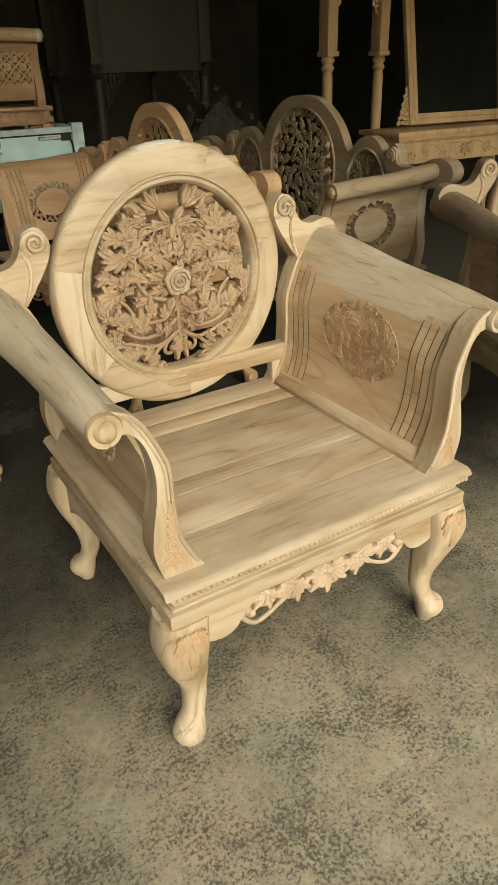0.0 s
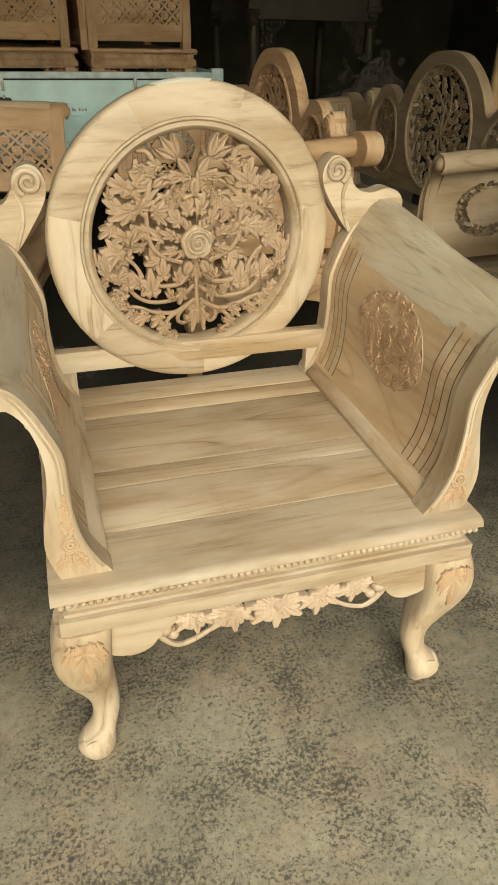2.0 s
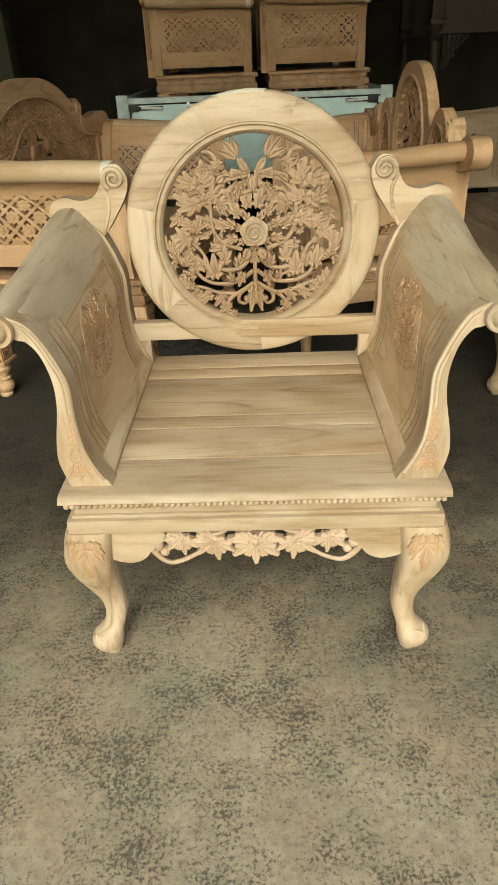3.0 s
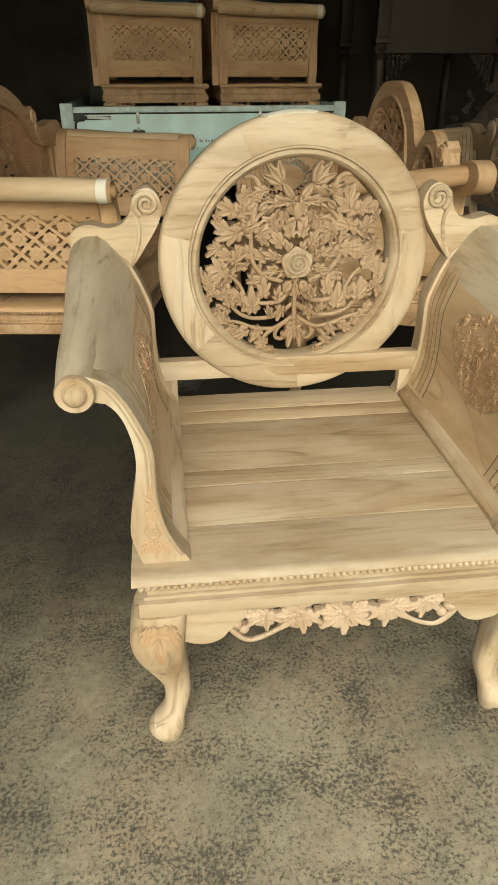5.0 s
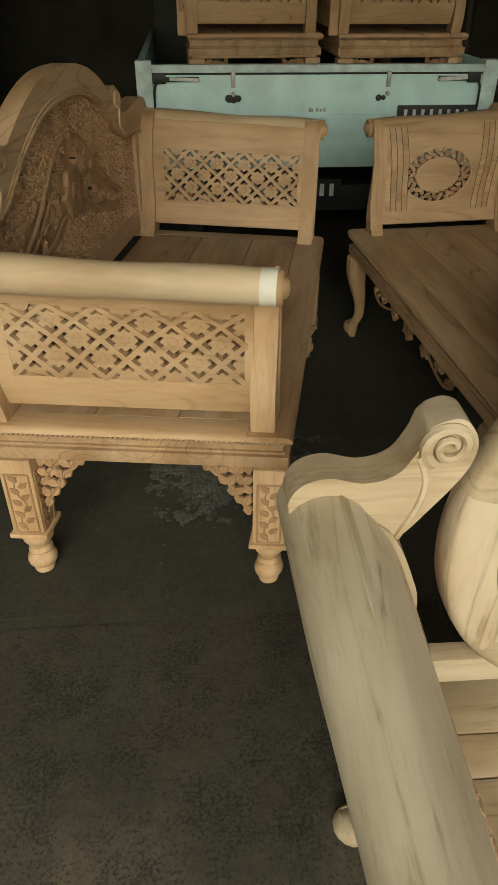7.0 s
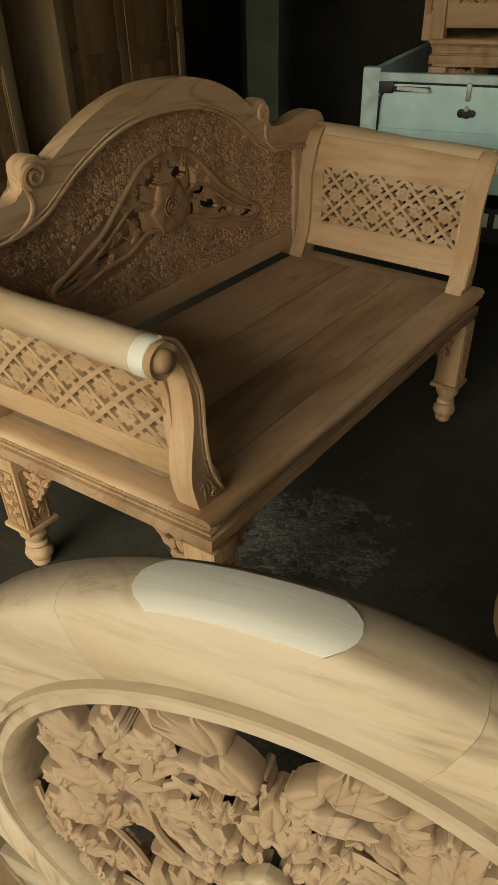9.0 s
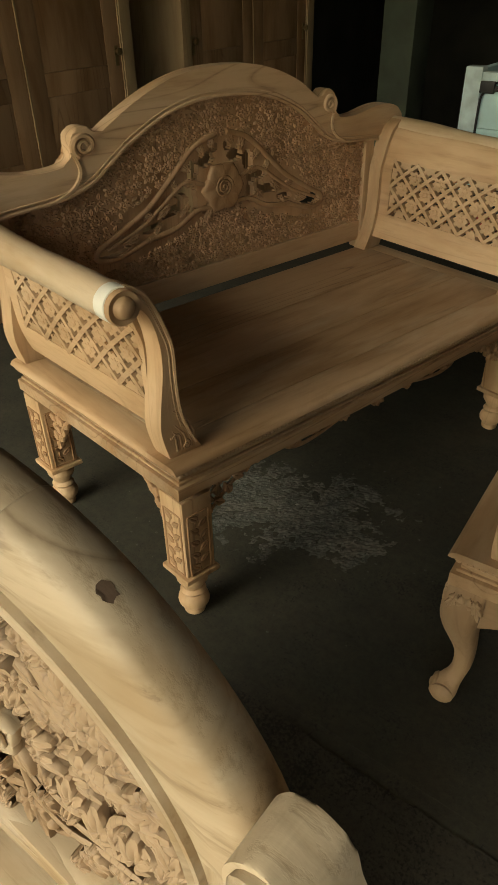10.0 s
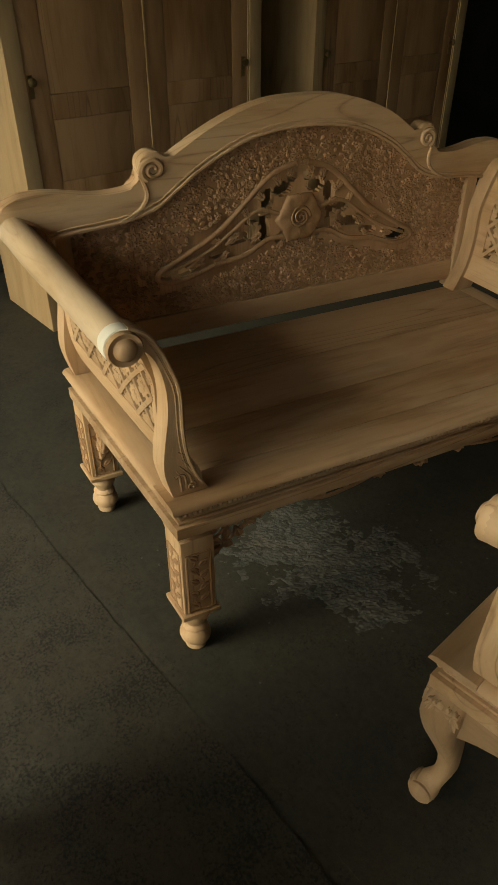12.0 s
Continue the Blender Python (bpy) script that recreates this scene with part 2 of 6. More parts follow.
    l.new(bp.outputs["Normal"], b.inputs["Normal"])
    return m


floor_mat = concrete("worn_concrete", (0.385, 0.338, 0.248), (0.280, 0.250, 0.183), (0.105, 0.094, 0.068), (0.805, 0.925), inner_shade=(1.24, 2.62))
# rear slab: darker screed, with the interior's deeper shade put into its colour
rear_mat = concrete("dark_shaded_screed", (0.046, 0.044, 0.031), (0.029, 0.028, 0.020), (0.013, 0.012, 0.009), (0.88, 1.02), wet=0.05, relief=0.2)
dust_mat = concrete("grey_sawdust_rubble", (0.098, 0.100, 0.089), (0.070, 0.072, 0.065), (0.038, 0.039, 0.035), (0.80, 1.0), scale=1.5)
ground_mat = plain("yard_earth", (0.30, 0.26, 0.19), 0.9, scale=3)
# wall plaster made near black so that the rear stays in gloom
plaster = plain("darkened_plaster", (0.06, 0.058, 0.045), 0.9, vary=0.3, scale=3)
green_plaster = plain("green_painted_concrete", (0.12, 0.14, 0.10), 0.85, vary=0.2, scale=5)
ceiling_mat = plain("unseen_dark_roof", (0.07, 0.06, 0.045), 0.9)
teal_paint = plain("pale_turquoise_paint", (0.55, 0.76, 0.755), 0.42, vary=0.14, scale=6, bump=0.05)
white_paint = plain("chipped_white_paint", (0.52, 0.64, 0.64), 0.5, vary=0.22, scale=14)
black_metal = plain("black_metal", (0.03, 0.03, 0.03), 0.5, 0.6)
pale_metal = plain("worn_pale_metal", (0.55, 0.57, 0.55), 0.5, 0.2, vary=0.3, scale=30)
steel = plain("worn_steel", (0.35, 0.35, 0.33), 0.4, 0.9)
rubber = plain("black_rubber", (0.02, 0.02, 0.02), 0.8)
brass = plain("dull_brass", (0.35, 0.25, 0.12), 0.4, 0.9)
dark_mirror, _n, _l, _b = material("mirror_glass")
_b.inputs["Base Color"].default_value, _b.inputs["Metallic"].default_value, _b.inputs["Roughness"].default_value = (0.26, 0.28, 0.26, 1), 1.0, 0.04


# ---- mesh helpers ----
def thing(name, m, label, category, group=""):
    ob = new(name)
    ob.matrix_basis = m
    return tagged(ob, label, category, group)


def finish(name, bm, mat, smooth=True, crease=0.75):
    bmesh.ops.recalc_face_normals(bm, faces=bm.faces)
    if smooth:
        for f in bm.faces:
            f.smooth = True
        for e in bm.edges:
            if len(e.link_faces) == 2 and e.calc_face_angle(0) > crease:
                e.smooth = False
    me = bpy.data.meshes.new(name)
    bm.to_mesh(me)
    bm.free()
    me.materials.append(mat)
    return me


def part(name, bm, mat, parent, label="", smooth=True):
    crease = 1.0 if "carv" in name or name in ("openwork", "medallion", "relief", "rose", "bracket", "centre_motif") else 0.75
    ob = new(name, finish(name, bm, mat, smooth, crease))
    ob.parent = parent
    if label:
        ob["label"] = label
    return ob


def structure(name, bm, mat, label, category=""):
    return tagged(new(name, finish(name, bm, mat)), label, category or name.split("_")[0], "", "structure")


def box(bm, x0, x1, y0, y1, z0, z1, bevel=0.0, m=None):
    v = [bm.verts.new((x, y, z)) for x in (x0, x1) for y in (y0, y1) for z in (z0, z1)]
    fs = [bm.faces.new([v[i] for i in q]) for q in ((0, 1, 3, 2), (4, 6, 7, 5), (0, 4, 5, 1), (2, 3, 7, 6), (0, 2, 6, 4), (1, 5, 7, 3))]
    if bevel:
        es = list({e for f in fs for e in f.edges})
        out = bmesh.ops.bevel(bm, geom=es, offset=bevel, segments=2, profile=0.6, affect="EDGES")
        v = list({w for f in out["faces"] for w in f.verts} | {w for w in v if w.is_valid})
    if m:
        bmesh.ops.transform(bm, matrix=m, verts=v)
    return v


def prism(bm, pts, a, b, axis="y", bevel=0.0, m=None):
    """A closed outline pts, given in the two other axes in order, extruded along axis from a to b."""
    def at(p, t):
        return {"x": (t, p[0], p[1]), "y": (p[0], t, p[1]), "z": (p[0], p[1], t)}[axis]
    lo, hi = [bm.verts.new(at(p, a)) for p in pts], [bm.verts.new(at(p, b)) for p in pts]
    k = len(pts)
    caps = [bm.faces.new(lo), bm.faces.new(hi[::-1])]
    for i in range(k):
        bm.faces.new((lo[i], hi[i], hi[(i + 1) % k], lo[(i + 1) % k]))
    vs = lo + hi
    if bevel:
        es = list({e for f in caps for e in f.edges})
        out = bmesh.ops.bevel(bm, geom=es, offset=bevel, segments=2, profile=0.6, affect="EDGES")
        vs = list({w for f in out["faces"] for w in f.verts} | {w for w in vs if w.is_valid})
        bmesh.ops.triangulate(bm, faces=[f for f in bm.faces if len(f.verts) > 8])
    if m:
        bmesh.ops.transform(bm, matrix=m, verts=vs)
    return vs


def lathe(bm, prof, centre=(0, 0, 0), segs=20, axis="z"):
    """prof: rows of (radius, height along axis)."""
    rows = []
    for r, h in prof:
        row = []
        for i in range(segs):
            a = 2 * math.pi * i / segs
            p = (r * math.cos(a), r * math.sin(a), h)
            p = {"z": p, "y": (p[0], p[2], p[1]), "x": (p[2], p[0], p[1])}[axis]
            row.append(bm.verts.new(Vector(centre) + Vector(p)))
        rows.append(row)
    for a, b in zip(rows, rows[1:]):
        for i in range(segs):
            bm.faces.new((a[i], a[(i + 1) % segs], b[(i + 1) % segs], b[i]))
    bm.faces.new(rows[0][::-1])
    bm.faces.new(rows[-1])


def tube(bm, path, radii, segs=8, flat=1.0, squash=None):
    """A closed tube along path with a radius at each point."""
    path = [Vector(p) for p in path]
    rows = []
    up = Vector((0.3, 1, 0.2)).normalized()
    for i, p in enumerate(path):
        d = (path[min(i + 1, len(path) - 1)] - path[max(i - 1, 0)]).normalized()
        s = d.cross(up)
        s = s.normalized() if s.length > 1e-4 else Vector((1, 0, 0))
        t = s.cross(d).normalized()
        r = radii[i] if not isinstance(radii, (int, float)) else radii
        rows.append([bm.verts.new(p + r * (math.cos(a) * s + flat * math.sin(a) * t)) for a in (2 * math.pi * k / segs for k in range(segs))])
    for a, b in zip(rows, rows[1:]):
        for i in range(segs):
            bm.faces.new((a[i], a[(i + 1) % segs], b[(i + 1) % segs], b[i]))
    bm.faces.new(rows[0][::-1])
    bm.faces.new(rows[-1])


def loft(bm, sections):
    """Joins closed sections, each a list of points of one length, and caps the ends."""
    rows = [[bm.verts.new(p) for p in s] for s in sections]
    k = len(rows[0])
    for a, b in zip(rows, rows[1:]):
        for i in range(k):
            bm.faces.new((a[i], a[(i + 1) % k], b[(i + 1) % k], b[i]))
    bm.faces.new(rows[0][::-1])
    bm.faces.new(rows[-1])


def smooth_line(pts, n=6, closed=False):
    """A Catmull-Rom curve through pts."""
    P = [Vector(p) for p in pts]
    out, k = [], len(P)
    for i in range(k if closed else k - 1):
        g = (lambda j: P[j % k]) if closed else (lambda j: P[max(0, min(k - 1, j))])
        a, b, c, d = g(i - 1), g(i), g(i + 1), g(i + 2)
        for s in range(n):
            t = s / n
            out.append(0.5 * (2 * b + (c - a) * t + (2 * a - 5 * b + 4 * c - d) * t * t + (3 * b - a - 3 * c + d) * t ** 3))
    if not closed:
        out.append(P[-1])
    return out


# lobes of a vine leaf: direction in degrees, reach
LOBES = ((0, 1.0), (44, 0.80), (-44, 0.80), (92, 0.56), (-92, 0.56))


def vine_leaf(bm, m, length, width, lift, depth, curl=0.0):
    """A five-lobed toothed leaf that grows along +u: a vein sunk along every lobe, swelling between the veins, upright cut edges."""
    n = 44
    lift *= 0.62
    base = 0.20 * length
    wide = width / (1.30 * length)
    def spot(q, f, w):
        th = -150 + 300 * q / n
        reach = max(0.36, max(k * max(0.0, 1 - abs(th - a) / 40) ** 0.62 for a, k in LOBES)) * (1.0 if q % 2 else 0.90)
        near = min(abs(th - a) for a, k in LOBES)
        u = base + f * reach * math.cos(radians(th)) * (length - base)
        v = f * reach * math.sin(radians(th)) * (length - base) * wide
        swell = min(1.0, near / 15)
        return bm.verts.new(m @ Vector((u, v, w + lift * (0.45 + 0.55 * swell) * (1 - (f - 0.55) ** 2 * 2.6) + curl * u * u / length)))
    heart = bm.verts.new(m @ Vector((base, 0, lift * 0.2)))
    rows = [[spot(q, f, w) for q in range(n + 1)] for f, w in ((0.38, 0.0), (0.72, 0.0), (0.96, 0.0), (1.0, -depth * 0.3), (0.96, -depth))]
    stem = bm.verts.new(m @ Vector((0.04 * length, 0, 0)))
    for q in range(n):
        bm.faces.new((heart, rows[0][q], rows[0][q + 1]))
        for a, b in zip(rows, rows[1:]):
            bm.faces.new((a[q], b[q], b[q + 1], a[q + 1]))
    bm.faces.new((heart, rows[0][n], stem))
    bm.faces.new((heart, stem, rows[0][0]))
    for a, b in zip(rows[:3], rows[1:3]):
        bm.faces.new((a[n], b[n], stem))
        bm.faces.new((stem, b[0], a[0]))


def leaf(bm, m, length, width, lobes=3, lift=0.012, depth=0.010, curl=0.0):
    """A leaf in the plane of m: it grows along +u, its face towards +w, with a sunk midrib, two swelling halves and upright edges. Three lobes or more give a toothed vine leaf."""
    if lobes >= 3:
        vine_leaf(bm, m, length, width * 1.15, lift, depth, curl)
        return
    k = lobes * 4
    half = [(0.0, 0.0)]
    for i in range(1, k):
        q = i / k
        env = math.sin(math.pi * q ** 0.8) ** 0.75 * width / 2
        half.append((length * q, env * (1 - 0.22 * abs(math.sin(math.pi * lobes * q)) * (lobes > 1))))
    half.append((length, 0.0))
    lift *= 0.55
    def pt(u, v, w):
        return bm.verts.new(m @ Vector((u, v, w + curl * u * u / length)))
    n = len(half)
    spine = [pt(0.96 * u + 0.02 * length, 0, lift * (0.30 if 0 < q < n - 1 else 0.2)) for q, (u, v) in enumerate(half)]
    for side in (1, -1):
        inner = [spine[0]] + [pt(u * 0.95 + 0.03 * length, side * v * 0.26, lift * 0.95) for u, v in half[1:-1]] + [spine[-1]]
        mid = [spine[0]] + [pt(u * 0.97 + 0.02 * length, side * v * 0.70, lift) for u, v in half[1:-1]] + [spine[-1]]
        rim = [spine[0]] + [pt(u * 0.99 + 0.005 * length, side * v * 0.95, lift * 0.66) for u, v in half[1:-1]] + [spine[-1]]
        edge = [pt(u * 0.99 + 0.005 * length, side * v * 1.02, -depth * 0.35) for u, v in half]
        low = [pt(u * 0.94 + 0.03 * length, side * v * 0.82, -depth) for u, v in half]
        for q in range(n - 1):
            for a, b in ((spine, inner), (inner, mid), (mid, rim), (rim, edge), (edge, low)):
                vs = []
                for v in (a[q], a[q + 1], b[q + 1], b[q]):
                    if v not in vs:
                        vs.append(v)
                if len(vs) > 2:
                    bm.faces.new(vs if side > 0 else vs[::-1])


def sprig(bm, m, r, petals=5, h=0.006):
    """A very small carved flower for dense relief: rounded petals round a low eye."""
    n = petals * 3
    def ring(k, w):
        return [bm.verts.new(m @ Vector((k(i) * math.cos(6.2832 * i / n), k(i) * math.sin(6.2832 * i / n), w(i)))) for i in range(n)]
    c = bm.verts.new(m @ Vector((0, 0, h * 0.55)))
    dip = [1.0 if i % 3 else 0.62 for i in range(n)]
    a = ring(lambda i: r * 0.30, lambda i: h * 0.35)
    b = ring(lambda i: r * 0.72 * dip[i], lambda i: h * dip[i])
    d = ring(lambda i: r * dip[i], lambda i: h * 0.25)
    e = ring(lambda i: r * dip[i], lambda i: -h)
    for i in range(n):
        j = (i + 1) % n
        bm.faces.new((c, a[i], a[j]))
        for p, q in ((a, b), (b, d), (d, e)):
            bm.faces.new((p[i], q[i], q[j], p[j]))


def sheet(bm, front, back, nu, nv, hole=None):
    """A board between two surfaces front(u, v) and back(u, v), left open where hole(u, v)."""
    F = [[bm.verts.new(front(i / nu, j / nv)) for j in range(nv + 1)] for i in range(nu + 1)]
    B = [[bm.verts.new(back(i / nu, j / nv)) for j in range(nv + 1)] for i in range(nu + 1)]
    keep = [[not (hole and hole((i + 0.5) / nu, (j + 0.5) / nv)) for j in range(nv)] for i in range(nu)]
    def kept(i, j):
        return 0 <= i < nu and 0 <= j < nv and keep[i][j]
    for i in range(nu):
        for j in range(nv):
            if not keep[i][j]:
                continue
            bm.faces.new((F[i][j], F[i + 1][j], F[i + 1][j + 1], F[i][j + 1]))
            bm.faces.new((B[i][j], B[i][j + 1], B[i + 1][j + 1], B[i + 1][j]))
            for di, dj, p, q in ((-1, 0, (i, j), (i, j + 1)), (1, 0, (i + 1, j), (i + 1, j + 1)), (0, -1, (i, j), (i + 1, j)), (0, 1, (i, j + 1), (i + 1, j + 1))):
                if not kept(i + di, j + dj):
                    bm.faces.new((F[p[0]][p[1]], F[q[0]][q[1]], B[q[0]][q[1]], B[p[0]][p[1]]))
    for v in [v for v in bm.verts if not v.link_faces]:
        bm.verts.remove(v)


def rose(bm, m, r):
    """A flat carved rose: round overlapping outer petals and a low disc cut into a spiral."""
    for i in range(5):
        leaf(bm, m @ spin(2 * math.pi * (i + 0.3) / 5) @ Matrix.Translation((r * 0.25, 0, 0)), r * 0.78, r * 1.15, 1, r * 0.22, r * 0.3)
    lathe_m(bm, m, [(r * 0.80, -r * 0.2), (r * 0.82, r * 0.08), (r * 0.74, r * 0.12), (r * 0.4, r * 0.10), (0.001, r * 0.14)], 26)
    pts = [m @ Vector((r * 0.76 * (1 - q) ** 0.9 * math.cos(17 * q), r * 0.76 * (1 - q) ** 0.9 * math.sin(17 * q), r * (0.20 + 0.12 * q))) for q in (i / 56 for i in range(57))]
    tube(bm, pts, [r * (0.085 - 0.02 * i / 56) for i in range(57)], 7)


def lathe_m(bm, m, prof, segs=16):
    rows = [[bm.verts.new(m @ Vector((r * math.cos(2 * math.pi * i / segs), r * math.sin(2 * math.pi * i / segs), h))) for i in range(segs)] for r, h in prof]
    for a, b in zip(rows, rows[1:]):
        for i in range(segs):
            bm.faces.new((a[i], a[(i + 1) % segs], b[(i + 1) % segs], b[i]))
    bm.faces.new(rows[0][::-1])
    bm.faces.new(rows[-1])


def facing(origin, u, w):
    """A frame whose x runs along u and whose z runs along w."""
    u, w = Vector(u).normalized(), Vector(w).normalized()
    v = w.cross(u)
    m = Matrix((u, v, w)).transposed().to_4x4()
    m.translation = origin
    return m


def spin(a):
    return Matrix.Rotation(a, 4, "Z")


def move(x, y, z=0.0):
    return Matrix.Translation((x, y, z))


def scroll_stroke(bm, m, pts, r0, r1, flat=0.8, segs=7):
    """A carved stem through pts in the plane of m, from radius r0 to r1."""
    line = smooth_line([(p[0], p[1], p[2] if len(p) > 2 else 0) for p in pts], 5)
    k = len(line)
    tube(bm, [m @ p for p in line], [r0 + (r1 - r0) * i / (k - 1) for i in range(k)], segs, flat)


def spiral(bm, m, r, turns, thick, start, side):
    pts = [m @ Vector((r * (1 - 0.8 * s) * math.cos(start + side * s * turns * 6.283), r * (1 - 0.8 * s) * math.sin(start + side * s * turns * 6.283), 0.006 * s)) for s in (i / 30 for i in range(31))]
    tube(bm, pts, [thick * (1 - 0.55 * i / 30) for i in range(31)], 7)


# ---- structure ----
rnd = random.Random(3)
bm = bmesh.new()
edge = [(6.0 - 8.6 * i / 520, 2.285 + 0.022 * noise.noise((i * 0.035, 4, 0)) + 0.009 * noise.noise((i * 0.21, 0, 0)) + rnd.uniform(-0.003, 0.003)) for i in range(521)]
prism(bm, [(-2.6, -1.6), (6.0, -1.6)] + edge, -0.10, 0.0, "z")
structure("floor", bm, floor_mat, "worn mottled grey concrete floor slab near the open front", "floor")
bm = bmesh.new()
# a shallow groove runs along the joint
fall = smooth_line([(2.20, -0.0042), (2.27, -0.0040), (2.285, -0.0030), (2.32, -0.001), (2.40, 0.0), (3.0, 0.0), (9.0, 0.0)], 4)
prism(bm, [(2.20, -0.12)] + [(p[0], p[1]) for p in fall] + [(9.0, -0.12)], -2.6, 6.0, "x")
structure("floor_rear", bm, rear_mat, "darker smooth screed floor slab behind the joint, shade put into its colour", "floor")
bm = bmesh.new()
box(bm, -400, 400, -400, 400, -0.5, -0.13)
structure("ground", bm, ground_mat, "bare earth yard outside the open workshop front", "ground")
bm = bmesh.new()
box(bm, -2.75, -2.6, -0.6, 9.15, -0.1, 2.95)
structure("wall_west", bm, plaster, "plaster wall of the workshop, near black to keep the rear dim", "wall")
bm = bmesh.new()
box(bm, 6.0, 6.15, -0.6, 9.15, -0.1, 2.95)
structure("wall_east", bm, plaster, "plaster wall of the workshop, near black to keep the rear dim", "wall")
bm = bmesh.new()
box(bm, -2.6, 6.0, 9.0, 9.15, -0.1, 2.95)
structure("wall_north", bm, plaster, "plaster rear wall of the workshop, near black to keep it dim", "wall")
# unseen roof, added and sized to limit how far daylight reaches in
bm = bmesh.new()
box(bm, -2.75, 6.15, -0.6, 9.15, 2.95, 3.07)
structure("ceiling", bm, ceiling_mat, "unseen dark underside of the workshop roof, set to hold daylight off the rear", "ceiling")
bm = bmesh.new()
box(bm, -1.60, -1.33, 6.95, 7.25, -0.001, 2.95, 0.01)
structure("pillar_1", bm, green_plaster, "greenish painted concrete pillar", "pillar")


# ---- carved seating ----
def arm_lines(W, S, tall=1.0):
    """Inner and outer edge of an S-shaped arm post on the left of a seat of half-width W and height S."""
    inner = [(0.110, 0.0), (0.084, 0.045), (0.064, 0.10), (0.057, 0.167), (0.056, 0.247), (0.041, 0.296), (0.019, 0.345), (-0.004, 0.376), (-0.038, 0.393)]
    outer = [(-0.052, 0.352), (-0.021, 0.350), (0.008, 0.318), (0.024, 0.26), (0.024, 0.20), (0.010, 0.12), (0.006, 0.065), (0.022, 0.0)]
    return tuple([(p[0], p[1]) for p in smooth_line([(-W + x, S + z * tall, 0) for x, z in q], 4)] for q in (inner, outer))


def cabriole(bm, cx, cy, sx, sy, top, size=0.095):
    """A cabriole leg below top whose knee bulges out to (sx, sy) and whose foot curls out again."""
    k = top / 0.40
    rows = [(top, 0.0, 1.0), (0.365 * k, 0.006, 1.06), (0.32 * k, 0.010, 1.06), (0.27 * k, 0.004, 0.92), (0.22 * k, -0.008, 0.74), (0.17 * k, -0.018, 0.60), (0.125 * k, -0.020, 0.54),
            (0.09 * k, -0.012, 0.52), (0.066 * k, 0.003, 0.70), (0.046 * k, 0.008, 0.78), (0.026 * k, 0.006, 0.66), (0.012 * k, 0.002, 0.48), (0.0, 0.0, 0.38)]
    n = 16
    cols = []
    for i in range(n):
        a = 2 * math.pi * (i + 0.5) / n
        c, d = math.cos(a), math.sin(a)
        col = []
        for z, o, q in rows:
            p = 0.5 if z > 0.2 * k else 0.8 if z > 0.08 * k else 1.0
            h = size * q / 2
            col.append((cx + sx * o + h * math.copysign(abs(c) ** p, c), cy + sy * o + h * math.copysign(abs(d) ** p, d), z))
        cols.append(smooth_line(col, 3))
    loft(bm, [[c[i] for c in cols] for i in range(len(cols[0]))])
    # scrolled toe
    for u in ((sx, 0, 0), (0, sy / abs(sy), 0)):
        x, y = cx + sx * 0.008, cy + sy * 0.008
        lathe_m(bm, facing((x + u[0] * 0.018, y + u[1] * 0.018, 0.046 * k), (0, 0, 1), u), [(0.027, 0.0), (0.028, 0.006), (0.022, 0.012), (0.012, 0.013), (0.008, 0.017), (0.001, 0.018)], 18)


def turned_leg(bm, cx, cy, z0):
    lathe(bm, [(0.021, 0), (0.027, 0.005), (0.029, 0.013), (0.025, 0.022), (0.030, 0.028), (0.039, 0.038), (0.0415, 0.050), (0.039, 0.062), (0.030, 0.071), (0.0245, 0.076), (0.031, 0.080), (0.034, 0.086), (0.031, 0.092), (0.0245, 0.096), (0.027, 0.104), (0.034, 0.116), (0.041, 0.128), (0.042, 0.138), (0.036, 0.146), (0.037, z0)], (cx, cy, 0), 22)


